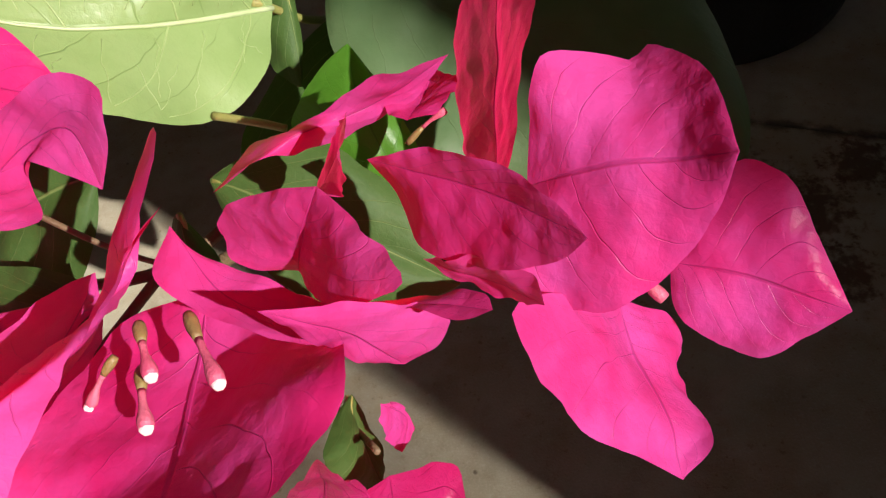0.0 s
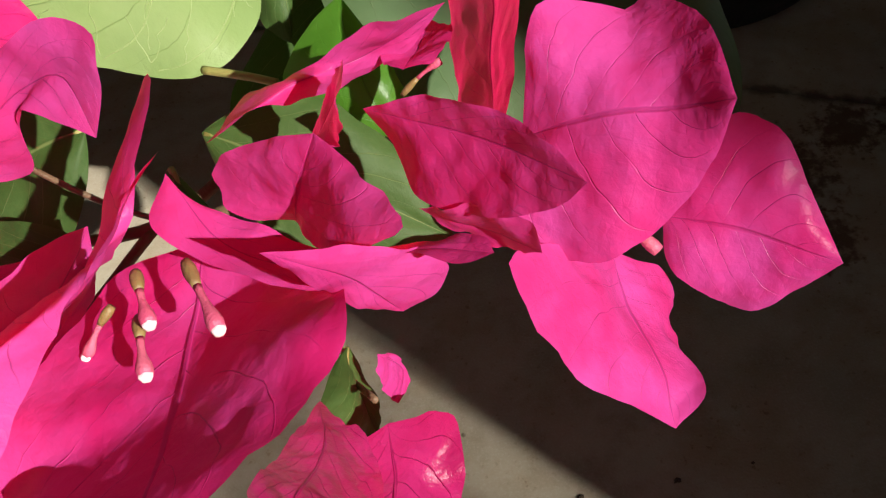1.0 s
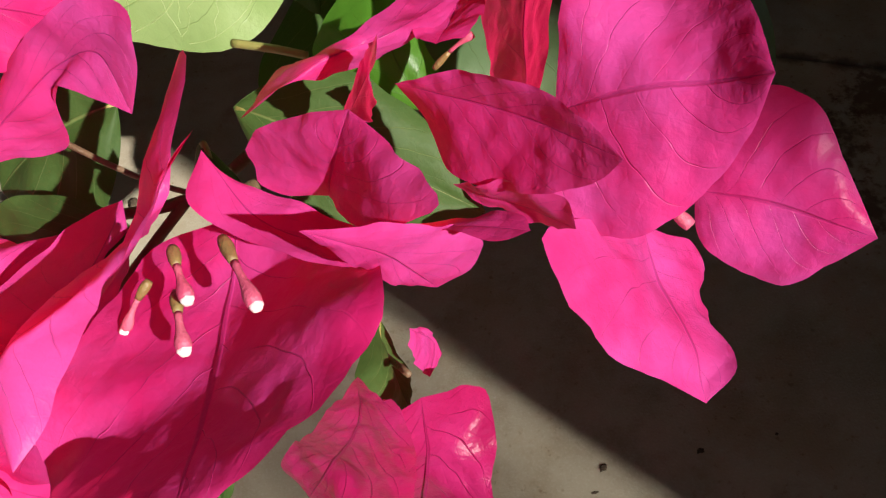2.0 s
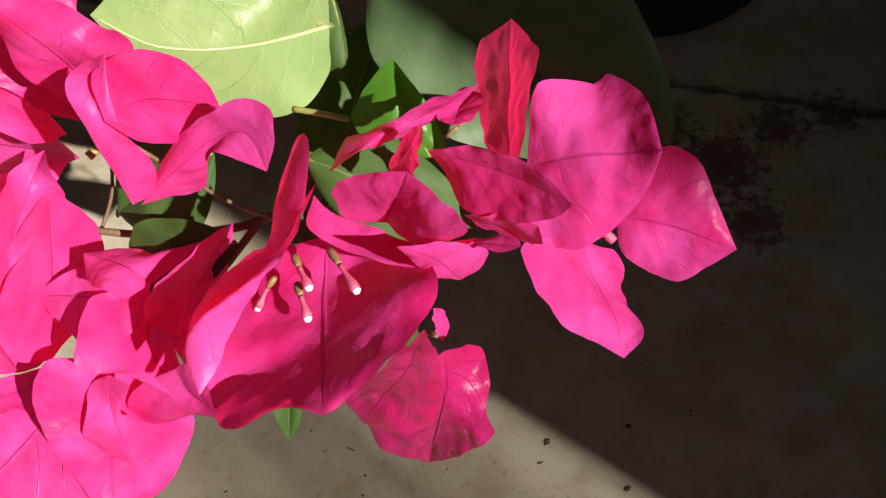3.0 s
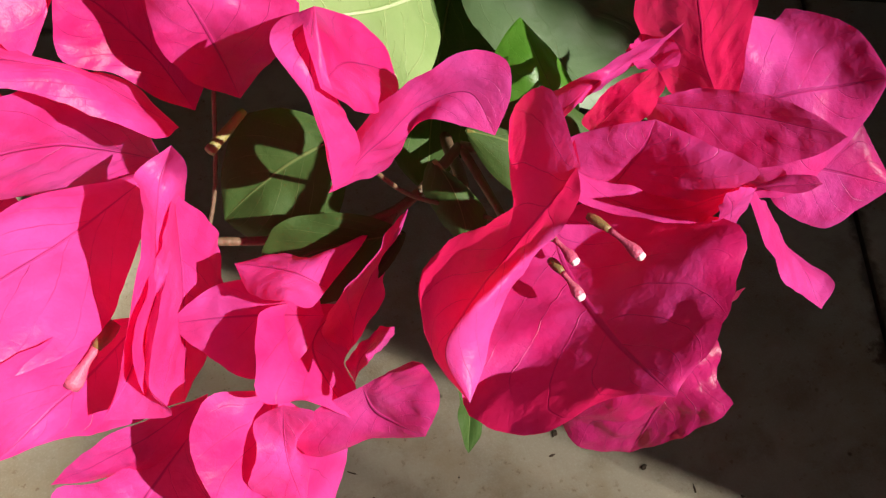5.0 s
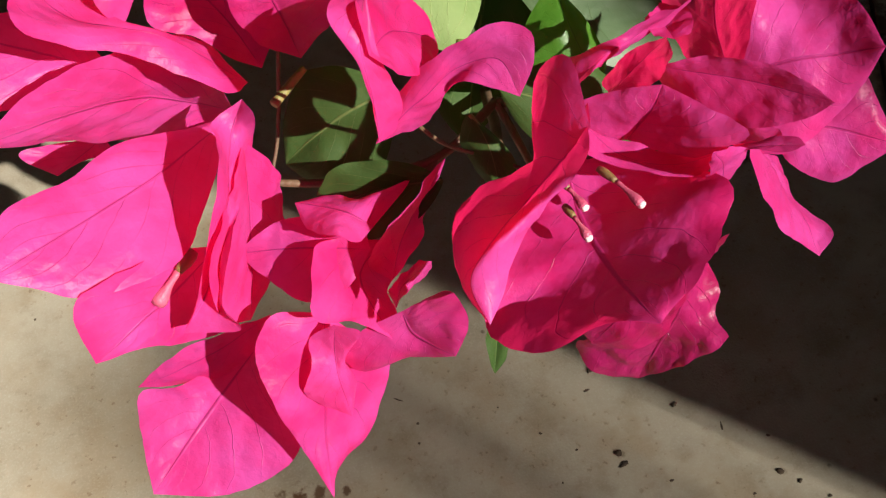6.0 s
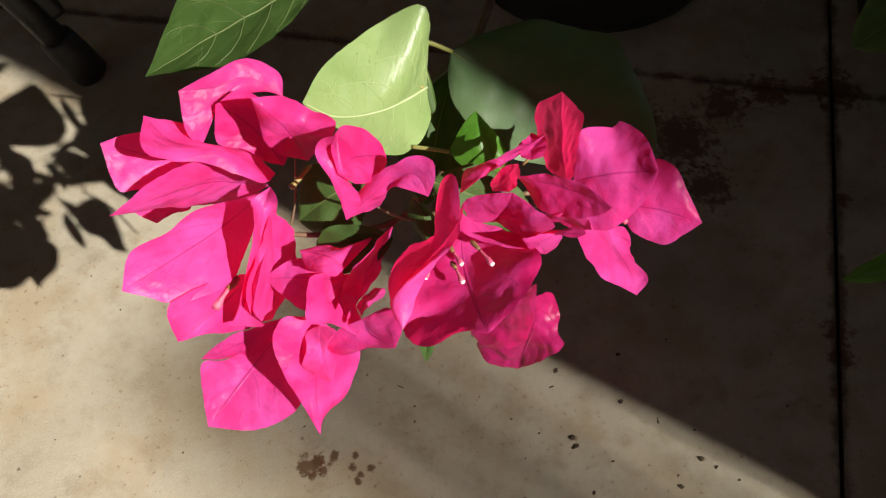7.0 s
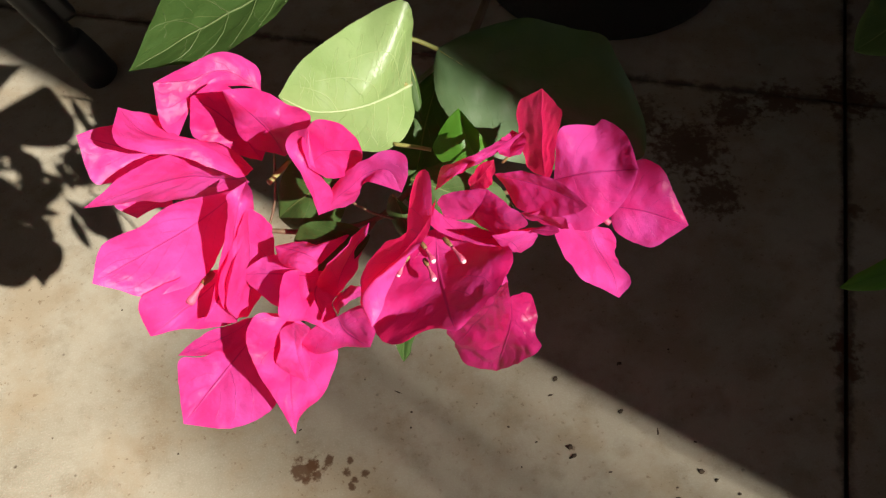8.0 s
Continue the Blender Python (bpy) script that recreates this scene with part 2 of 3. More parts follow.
def blade(base, mid, tip, left, right, vl, vr, cup, ruffle, curl, pucker, phase, full=0.6, point=1.0, warp=0.8, rows=40, cols=11):
    """A leaf: a bent rib from base to tip, a wing on either side that is widest at its own point, cambered and wavy."""
    B, M, T, L, R = (Vector(p) / 1000 for p in (base, mid, tip, left, right))
    C = 2 * M - (B + T) / 2

    def rib(v):
        return (1 - v) ** 2 * B + 2 * v * (1 - v) * C + v * v * T

    n = (T - B).cross(R - L).normalized()
    if n.dot(Vector((0.0, -0.5, 0.85))) < 0:
        n = -n
    grid, bm = [], bmesh.new()
    spread = [-1 + 2 * k / (2 * cols) for k in range(2 * cols + 1)]
    for r in range(rows + 1):
        v = r / rows
        v = 0.5 - 0.5 * math.cos(math.pi * v)
        line = []
        for s in spread:
            peak, wing = (vl, L) if s < 0 else (vr, R)
            u = abs(s)
            b = point if peak <= 0.5 else 1.3 * full * (1 - peak) / peak
            p = (max(v, 0.0) / peak) ** full * (max(1 - v, 0.0) / (1 - peak)) ** b if 0 < v < 1 else 0.0
            p *= 1 + 0.035 * math.sin(6.28 * 2.3 * v + phase * 2 + (2 if s < 0 else 0)) + 0.012 * math.sin(6.28 * 5.1 * v + phase * 5 + (1 if s < 0 else 0))
            D = wing - rib(peak)
            span = min(1.0, D.length / 0.022)
            at = rib(v) + u * p * D
            wide = D.length * p
            at += n * wide * cup * 4 * u * (1 - u)
            at += n * ruffle / 1000 * u * u * p * math.sin(2 * math.pi * 3.2 * v + phase + (1.3 if s < 0 else 0))
            at += n * pucker / 1000 * p * 3 * u * (1 - u * 0.85) * abs(math.sin(math.pi * (7 * v - 2.6 * u + (0.43 if s > 0 else 0) + 0.1)))
            at += n * 0.0011 * span * p * max(0.0, u - 0.8) / 0.2 * math.sin(2 * math.pi * 1.3 * v + phase * 3 + (2 if s < 0 else 0))
            at += n * 0.0014 * span * u * p * math.sin(2 * math.pi * 0.9 * v + 5 * u + phase * 2)
            at += n * curl / 1000 * v ** 3
            grip = min(1.0, 4 * v) * min(1.0, 3 * (1 - v)) * warp * span / 1000
            at += 0.6 * grip * noise.noise_vector(at * 75 + Vector((phase * 7, 0, 0)))
            at += n * grip * (0.45 * noise.noise(at * 210 + Vector((0, phase * 3, 0))) + 4.5 * abs(noise.noise(at * 62 + Vector((0, 0, phase * 5)))))
            line.append(bm.verts.new(at))
        grid.append(line)
    layer = bm.loops.layers.uv.new("UVMap")
    for r in range(rows):
        for c in range(2 * cols):
            corners = ((r, c), (r, c + 1), (r + 1, c + 1), (r + 1, c))
            face = bm.faces.new([grid[i][j] for i, j in corners])
            for loop, (i, j) in zip(face.loops, corners):
                loop[layer].uv = (j / (2 * cols), 0.5 - 0.5 * math.cos(math.pi * i / rows))
    bmesh.ops.remove_doubles(bm, verts=bm.verts, dist=1e-6)
    return bm, [rib(0.02 + 0.9 * k / 12) for k in range(13)], n


# ---- the setting ----
JOINT = radians(-23.4)
CORNER = Vector((0.388, 0.318, 0))
bm = bmesh.new()
bmesh.ops.create_grid(bm, x_segments=2, y_segments=2, size=9.0)
for v in bm.verts:
    v.co.z = -0.008
floor = tagged(link_mesh("floor", bm, GROUT, smooth=False), "worn grey beige cement slab floor with dark dirty joints", "floor", kind="structure")


def floor_slab(i, j):
    bm = bmesh.new()
    box(bm, GAP / 2, GAP / 2, -0.012, SIZE - GAP / 2, SIZE - GAP / 2, 0.0, 0.0012)
    ob = part("slab", bm, SLAB, floor, smooth=False)
    ob.matrix_basis = Matrix.Translation(CORNER) @ Matrix.Rotation(JOINT, 4, "Z") @ Matrix.Translation((i * SIZE, j * SIZE, 0))
    return ob


def wall(name, x0, y0, x1, y1, height, label, thick=0.12, lean=0.0):
    """A plastered wall along the line from x0, y0 to x1, y1; lean: how far its first end leans out, per metre of height."""
    a, b = Vector((x0, y0, 0)), Vector((x1, y1, 0))
    bm = bmesh.new()
    box(bm, 0, 0, -0.02, (b - a).length, thick, height, 0.004)
    for v in bm.verts:
        v.co.x -= lean * v.co.z if v.co.x < 0.5 else 0.0
    ob = link_mesh(name, bm, PLASTER, smooth=False)
    ob.matrix_basis = Matrix.Translation(a) @ Matrix.Rotation(math.atan2(b.y - a.y, b.x - a.x), 4, "Z")
    return tagged(ob, label, "wall", kind="structure")


# an unseen wall, added so that its end throws the straight shadow over the floor
wall("wall_east", 1.366, -1.147, 3.40, 0.945, 2.6, "plain plastered wall out of view, added with a leaning end to shade half the floor", lean=0.12)
wall("wall_north", -2.6, 2.2, 2.9, 2.2, 2.6, "plain plastered wall behind the potted plant")
wall("wall_west", -2.6, -2.6, -2.6, 2.2, 2.6, "plain plastered side wall")
wall("wall_south", -2.6, -2.6, 4.4, -2.6, 1.9, "plain plastered yard wall below the open strip of sky")
# unseen upright laths, every other one taller, added to dim the sunlit floor and the flowers nearest the wall's shade
for n, share in enumerate((0.1, 0.7, 0.2, 1.0, 0.35, 1.25, 0.32, 1.45, 0.3, 1.35, 0.25, 1.1, 0.3, 0.9)):
    across, wide = -0.09 + 0.018 * n, 18 * share
    x, y = 6.35 * 0.6570 + across * 0.7538, -6.35 * 0.7538 + across * 0.6570
    bm = box(bmesh.new(), -wide / 2000, -0.008, -0.02, wide / 2000, 0.008, 4.40 if n % 2 else 5.08, 0.001)
    lath = link_mesh("lath", bm, PLASTER, smooth=False)
    lath.matrix_basis = Matrix.Translation((x, y, 0)) @ Matrix.Rotation(math.atan2(0.6570, 0.7538), 4, "Z")
    tagged(lath, "slender upright lath out of view beyond the yard wall, added to dim the sun", "lath", "laths beyond the wall", kind="structure")
bm = bmesh.new()
box(bm, -2.7, -1.85, 2.6, 3.0, 2.4, 2.75, 0.004)
tagged(link_mesh("ceiling", bm, PLASTER, smooth=False), "plain plastered porch ceiling", "ceiling", kind="structure")

# ---- the flowering branch ----
plant = tagged(new("bougainvillea_branch"), "bougainvillea branch with magenta papery bracts and green leaves", "plant")
HUBS = [Vector(p) / 1000 for p in ((-66.8, 54.9, 302.4), (-44.5, 32.6, 288.2), (-6, 42.7, 310.4), (36.5, 46.8, 308.5), (5.1, 32.6, 296.3))]


BASES = {}


def new_flower():
    """One flower of three bracts; its stalk is drawn once its bracts stand."""
    ob = part("flower", bmesh.new(), TWIG, plant)
    BASES[ob] = []
    return ob


def stalks():
    """Draws each flower's stalk from the branch to where its bracts spring."""
    for ob, feet in BASES.items():
        middle = sum(feet, Vector()) / len(feet) + Vector((0, 0.003, -0.008))
        hub = min(HUBS, key=lambda h: (h - middle).length)
        bm = bmesh.new()
        line = spline((hub + Vector((0, 0.003, -0.008)), (hub + middle) / 2 + Vector((0, 0.003, -0.012)), middle), 6)
        sweep(bm, line, [0.00055] * len(line), 7)
        bm.to_mesh(ob.data)
        bm.free()
        ob.data.shade_smooth()


def along(points, steps=24):
    """A smooth line through the points as a function of the share of its length."""
    line = spline([Vector(p) / 1000 for p in points], steps)
    run = [0.0]
    for a, b in zip(line, line[1:]):
        run.append(run[-1] + (b - a).length)

    def at(v):
        far = v * run[-1]
        n = min(max(1, bisect(run, far)), len(run) - 1)
        k = (far - run[n - 1]) / max(run[n] - run[n - 1], 1e-9)
        return line[n - 1].lerp(line[n], min(max(k, 0.0), 1.0))

    return at


def bisect(run, x):
    """How many of the rising numbers lie at or below x."""
    low, high = 0, len(run)
    while low < high:
        half = (low + high) // 2
        low, high = (half + 1, high) if run[half] <= x else (low, half)
    return low


def sheet(rib, left, right, fold=0.5, cup=0.04, pucker=0.22, ruffle=0.3, warp=0.6, rows=56, cols=13):
    """A thin blade spanned over a rib and two edges, creased at the rib, puckered between its side veins and crinkled."""
    phase = random.random() * 6.28
    spine, lefts, rights = along(rib), along((rib[0], *left, rib[-1])), along((rib[0], *right, rib[-1]))
    bm, grid = bmesh.new(), []
    for r in range(rows + 1):
        v = 0.5 - 0.5 * math.cos(math.pi * r / rows)
        M, L, R = spine(v), lefts(v), rights(v)
        ahead = spine(min(v + 0.03, 1.0)) - spine(max(v - 0.03, 0.0))
        n = ahead.cross(R - L)
        n = n.normalized() if n.length > 1e-12 else Vector((0.0, -0.5, 0.85))
        if n.dot(Vector((0.0, -0.5, 0.85))) < 0:
            n = -n
        grip = min(1.0, 5 * v) * min(1.0, 5 * (1 - v))
        line = []
        for c in range(2 * cols + 1):
            s = c / cols - 1
            u, edge = abs(s), L if s < 0 else R
            creased = M.lerp(edge, u)
            smooth = M + (R - L) * (s / 2) + ((R + L) / 2 - M) * (s * s)
            at = creased.lerp(smooth, 1 - fold)
            wide = (edge - M).length
            at += n * wide * cup * 4 * u * (1 - u)
            side = 0.43 if s > 0 else 0.0
            at += n * pucker / 1000 * grip * min(1.0, wide / 0.01) * 3 * u * (1 - u * 0.85) * abs(math.sin(math.pi * (7 * v - 2.6 * u + side + 0.1)))
            at += n * ruffle / 1000 * grip * u ** 3 * (math.sin(2 * math.pi * 3.1 * v + phase + side * 3) + 0.5 * math.sin(2 * math.pi * 7.3 * v + 2 * phase + side * 5))
            far = at + Vector((phase, 0, 0))
            at += n * warp / 1000 * grip * (1.3 * noise.noise(far * 90) + 0.9 * noise.noise(far * 230) * min(1.0, 3 * u + 0.3))
            at += (edge - M) * 0.02 * u ** 4 * grip * noise.noise(far * 420)
            line.append(bm.verts.new(at))
        grid.append(line)
    layer = bm.loops.layers.uv.new("UVMap")
    for r in range(rows):
        for c in range(2 * cols):
            corners = ((r, c), (r, c + 1), (r + 1, c + 1), (r + 1, c))
            face = bm.faces.new([grid[i][j] for i, j in corners])
            for loop, (i, j) in zip(face.loops, corners):
                loop[layer].uv = (j / (2 * cols), 0.5 - 0.5 * math.cos(math.pi * i / rows))
    places = [[v.co.copy() for v in line] for line in grid]

    def on(s, v):
        i = min(math.acos(1 - 2 * min(max(v, 0.0), 1.0)) / math.pi * rows, rows - 1e-6)
        j = min((min(max(s, -1.0), 1.0) + 1) * cols, 2 * cols - 1e-6)
        i0, j0 = int(i), int(j)
        near = places[i0][j0].lerp(places[i0][j0 + 1], j - j0)
        return near.lerp(places[i0 + 1][j0].lerp(places[i0 + 1][j0 + 1], j - j0), i - i0)

    bmesh.ops.remove_doubles(bm, verts=bm.verts, dist=1e-6)
    return bm, spine, on


def bract(parent, rib, left, right, material=None, **shape):
    bm, spine, on = sheet(rib, left, right, **shape)
    BASES[parent].append(spine(0.0))
    return part("bract", bm, material or BRACT, parent)


# side veins of a leaf as (share of the half width, share of the length)
ARCHED = (((0, .02), (-.38, .06), (-.7, .2), (-.8, .4)), ((0, .07), (-.24, .15), (-.44, .28), (-.58, .45), (-.6, .62)), ((0, .33), (-.2, .41), (-.4, .57), (-.52, .76)),
          ((0, .08), (.38, .13), (.72, .28), (.9, .44)), ((0, .36), (.45, .44), (.85, .56)), ((0, .62), (-.3, .72), (-.5, .85)))
FEATHERED = tuple(((0, v), (k * .45, v + .07), (k * .92, v + .19)) for v in (.08, .22, .36, .5, .64) for k in (-1, 1))


def side_veins(ob, on, paths, material, thick, nets, lift):
    """Raised side veins on a leaf, with a net of finer ones between them."""
    bm = bmesh.new()
    for path in paths:
        line = [on(p.x, p.y) + lift for p in spline([Vector((a, b, 0)) for a, b in path], 10)]
        sweep(bm, line, [thick * (1 - 0.6 * k / len(line)) for k in range(len(line))], 6)
    for n in range(nets):
        side = -1 if n % 3 else 1
        v, bend = 0.12 + 0.8 * n / nets, random.uniform(-.1, .12)
        line = [on(side * (.1 + .08 * k), v + bend * k / 9 + random.uniform(-.008, .008)) + lift for k in range(3 if n % 2 else 0, 10 if n % 4 else 8)]
        sweep(bm, line, [thick * 0.4] * len(line), 5)
    return part("vein_net", bm, material, ob)


def broad_leaf(material, rib, left, right, veins=ARCHED, nets=14, rib_material=None, lift=(0, -0.00003, 0.00006), **shape):
    bm, spine, on = sheet(rib, left, right, **shape)
    ob = part("leaf", bm, material, plant)
    ridge = rib_material or material
    line = [on(0, 0.97 * k / 24) + Vector(lift) * 3 for k in range(25)]
    part("midrib", sweep(bmesh.new(), line, [0.00065 * (1 - 0.8 * k / 24) for k in range(25)], 8), ridge, ob)
    side_veins(ob, on, veins, PALE_VEIN if material is PALE_LEAF else ridge, 0.00024, nets, Vector(lift))
    return ob


def leaf(material, base, mid, tip, left, right, vl=0.4, vr=0.4, cup=0.10, ruffle=0.5, curl=0.0, pucker=0.3, point=0.95, label=""):
    phase = random.random() * 6.28
    bm, line, n = blade(base, mid, tip, left, right, vl, vr, cup, ruffle, curl, pucker, phase, 0.62, point)
    ob = part("leaf", bm, material, plant, label)
    radii = [0.0007 * (1 - 0.75 * k / (len(line) - 1)) for k in range(len(line))]
    part("midrib", sweep(bmesh.new(), [p - n * 0.0004 for p in line], radii, 6), STEM, ob)
    return ob


def flower_tube(parent, base, tip, wide=1.5):
    """The small true flower: a ribbed tube, swollen at its foot."""
    a, b = Vector(base) / 1000, Vector(tip) / 1000
    line = [a.lerp(b, k / 12) + Vector((0, 0, 0.0006 * math.sin(k / 12 * 3.14))) for k in range(13)]
    shape = [0.6, 0.8, 0.85, 0.8, 0.65, 0.52, 0.46, 0.44, 0.5, 0.66, 0.9, 1.0, 0.85]
    part("ovary", sweep(bmesh.new(), line[:6], [wide / 1000 * s for s in shape[:6]], 10), OVARY, parent, "olive swollen foot of the tube")
    tube = part("flower_tube", sweep(bmesh.new(), line[5:], [wide / 1000 * s for s in shape[5:]], 10), TUBE, parent)
    return tube


def star_mouth(parent, at, ahead, size=2.0):
    """Five blunt cream lobes round a mouth."""
    at, ahead = Vector(at) / 1000, Vector(ahead).normalized()
    across = ahead.orthogonal().normalized()
    other = ahead.cross(across)
    bm = bmesh.new()
    rings = []
    for rr, h in ((0.25, -0.9), (0.7, -0.5), (0.95, 0.0), (0.9, 0.45), (0.6, 0.8), (0.2, 0.85)):
        ring = []
        for k in range(20):
            w = 2 * math.pi * k / 20
            r = size / 1000 * rr * (1 + 0.10 * math.cos(5 * w) * rr + 0.10 * noise.noise(Vector((w * 3, h * 4, at.x * 500))))
            ring.append(bm.verts.new(at + r * (math.cos(w) * across + math.sin(w) * other) + ahead * h * size / 1000))
        rings.append(ring)
    for p, q in zip(rings, rings[1:]):
        for k in range(20):
            bm.faces.new((p[k], p[(k + 1) % 20], q[(k + 1) % 20], q[k]))
    bm.faces.new(rings[0][::-1])
    bm.faces.new(rings[-1])
    return part("star", bm, STAR, parent)


# bracts in millimetres: the rib from base to tip, then either edge from base to tip
flower_a = new_flower()
bract(flower_a, ((-53.8, 85.6, 349.9), (-64.7, 87.5, 361.2), (-77.3, 82.5, 364.5), (-89, 78.4, 369.4)),
      ((-53.7, 92.8, 355.7), (-63.7, 93.7, 365.1), (-76.7, 84.9, 369.3)),
      ((-61.3, 85.7, 354.3), (-76.7, 78.5, 360), (-85.7, 68.7, 350.5), (-90.2, 69.7, 356.9)))
bract(flower_a, ((-59.5, 68.6, 328.9), (-64.4, 72.8, 341.8), (-70.6, 75.5, 352.7), (-77.5, 75.1, 362.5)),
      ((-65.9, 67.3, 335.6), (-72.4, 68.9, 342.6), (-81.1, 69.6, 348.6)),
      ((-52.6, 72.8, 340.9), (-58.2, 77.9, 352.9), (-67.2, 78.7, 363.8)))
bract(flower_a, ((-49.6, 66, 331.9), (-52.2, 65.3, 348.5), (-56, 58.6, 368.1), (-61.3, 58.7, 378.4)),
      ((-34.7, 60, 355.4), (-42.9, 68.4, 357.9), (-51.7, 65, 370.6)),
      ((-56.7, 65.2, 338.4), (-61.9, 60.5, 353.1), (-61.8, 61.8, 363.4)))
flower_b = new_flower()
bract(flower_b, ((-95.4, 74.3, 330.3), (-104.2, 74.2, 340), (-115.9, 76.1, 346.2), (-124.3, 76, 352.9)),
      ((-97.2, 79.1, 337.1), (-104.9, 82, 346.3), (-114.4, 80, 351.1)),
      ((-103.1, 68.9, 331.9), (-117.8, 62.9, 337.5), (-122.5, 63.4, 341.4)))
bract(flower_b, ((-63.7, 67.9, 325.8), (-78.4, 64.6, 347.9), (-95.5, 66.5, 355.9), (-103.5, 74, 364.9)),
      ((-71.7, 75.2, 335), (-86.4, 68, 351.5), (-92.9, 79.3, 352.2), (-99.7, 75.6, 360)),
      ((-69, 57.9, 333.7), (-84.4, 59.6, 348), (-97.8, 55.8, 359.3), (-104.1, 57.5, 365.8)))
bract(flower_b, ((-70.5, 79.6, 305.3), (-87.2, 69.2, 326.7), (-104.5, 58.8, 336.6), (-125.2, 50.9, 339.7)),
      ((-72.5, 72.2, 327), (-81.8, 70.2, 338.4), (-89.8, 62.8, 348.3), (-107.5, 56.5, 347.1)),
      ((-80.4, 73.7, 307.7), (-94.7, 70.1, 312), (-108.6, 60.1, 326.7), (-118.1, 54.5, 335)))
bract(flower_b, ((-107.9, 86, 299.8), (-121, 76, 299)),
      ((-123.9, 78.5, 308.8), (-126.4, 75.9, 307.9)),
      ((-107.2, 83.7, 295.1), (-114.7, 80.6, 297.9)))
flower_c = new_flower()
bract(flower_c, ((-70.8, 72.9, 310.8), (-90.3, 50.5, 318.9), (-107.2, 34.1, 326.5), (-122.9, 21.3, 332.1)),
      ((-81.9, 68.6, 314.1), (-97.6, 56.8, 325.9), (-107.2, 46.1, 329), (-119.1, 35.8, 334.8)),
      ((-81.7, 45.5, 308.5), (-89.2, 27.4, 313.6), (-106.8, 19.9, 320), (-116.8, 21, 326.6)))
bract(flower_c, ((-65.4, 57, 331.7), (-70.7, 49.3, 326.2), (-74.3, 31.9, 323.5), (-83.5, 23.8, 307), (-91.9, 17.3, 300)),
      ((-73.7, 52, 330.6), (-72.1, 36.1, 334.3), (-77.9, 27.8, 325.1), (-86.5, 17.8, 309.3)),
      ((-63.4, 50.3, 331.1), (-68.1, 54.3, 313.9), (-74.2, 25.3, 321.7), (-80.7, 17, 308.5), (-78, 13, 302.1)))
bract(flower_c, ((-67.6, 52.3, 323.1), (-71, 40.2, 308.1), (-77.6, 23.5, 288.1)),
      ((-62.9, 52.8, 310), (-63.1, 50.3, 296.5), (-69.2, 36.9, 290)),
      ((-74.1, 31.4, 324.8), (-81.1, 19.5, 317.3), (-82.2, 18.7, 298.7)))
bract(flower_c, ((-80.6, 40, 300.3), (-94, 26.1, 302.9), (-111.4, 12.3, 304.1)),
      ((-91.9, 30.2, 315.3), (-104.9, 21, 321.5), (-110.9, 16.7, 318.7)),
      ((-81.2, 30.2, 284.2), (-90.7, 25.4, 281.4), (-101.4, 17.5, 297.1)))
flower_d = new_flower()
bract(flower_d, ((-77.7, 27.5, 270.2), (-92, 18.8, 261.7), (-105, 7.9, 256.6), (-114.9, -1.7, 254.2)),
      ((-89.7, 24.6, 269), (-102.3, 21.6, 266.6), (-113.5, 23, 265), (-115.1, 10.3, 259.2)),
      ((-72.2, 15.7, 262.3), (-72.6, 2.9, 257.8), (-80.3, -4.1, 253.5), (-96.7, -5.2, 249.3)))
bract(flower_d, ((-73.1, 27.5, 282.1), (-90.1, 23.8, 275.9), (-112.7, 23, 268.9)),
      ((-84.4, 26, 281.4), (-97.2, 24.8, 279.7), (-106.4, 23.9, 274.2)),
      ((-77.4, 25.1, 274.2), (-84.1, 21.8, 271.6), (-95.3, 22.2, 264.1)))
flower_e = new_flower()
bract(flower_e, ((-58.6, 16, 295.7), (-63.1, 6.1, 279.5), (-66.7, -5.3, 265.1), (-68.2, -15.6, 254.1)),
      ((-70.6, 15.2, 301.7), (-76.7, 8.9, 295.3), (-76, 0.9, 283.5), (-72.6, -5.5, 268.2)),
      ((-46.8, 13.7, 270.7), (-47.1, 11, 262.6), (-53.9, 0.8, 255.7), (-65, -6.9, 253.9)))
bract(flower_e, ((-56.9, 10.5, 298.4), (-58.9, 4.2, 286.8), (-58.2, -2, 271.7)),
      ((-63.2, 11.9, 292.7), (-64.5, 4.9, 291.1), (-68.1, 2.7, 280.8)),
      ((-51.2, 6.2, 298.9), (-56.5, 5.4, 289.6), (-55.3, 5.1, 277.8)))
flower_f = new_flower()
bract(flower_f, ((-44.2, 22.4, 308.6), (-60, 28.2, 307.5), (-76, 33.8, 303.6)),
      ((-45.8, 32.6, 310.1), (-61.9, 36.6, 309.1), (-69.4, 35, 308.4)),
      ((-51.6, 16.9, 303.2), (-62.1, 19.2, 297.1), (-70.2, 26.2, 300.6)))
bract(flower_f, ((-42.1, 25.8, 312.9), (-48.2, 29, 316.5), (-59.2, 35.5, 316.1)),
      ((-30.4, 39.2, 309.6), (-39.5, 39.3, 305.6), (-50.8, 39.6, 310)),
      ((-46.7, 19.5, 317.5), (-52, 21.2, 319.2), (-57.4, 27.5, 315.2)))
bract(flower_f, ((-40.6, 20, 296.3), (-36, 26.8, 302.8), (-28.4, 33.7, 309.5), (-21.4, 37, 318)),
      ((-45.1, 19.2, 306.8), (-41.8, 20.1, 316.1), (-34.2, 23.3, 320.9), (-26.6, 31.6, 320.6)),
      ((-36.3, 23.6, 296.5), (-31, 28.5, 299.5), (-27, 36, 301.7)))
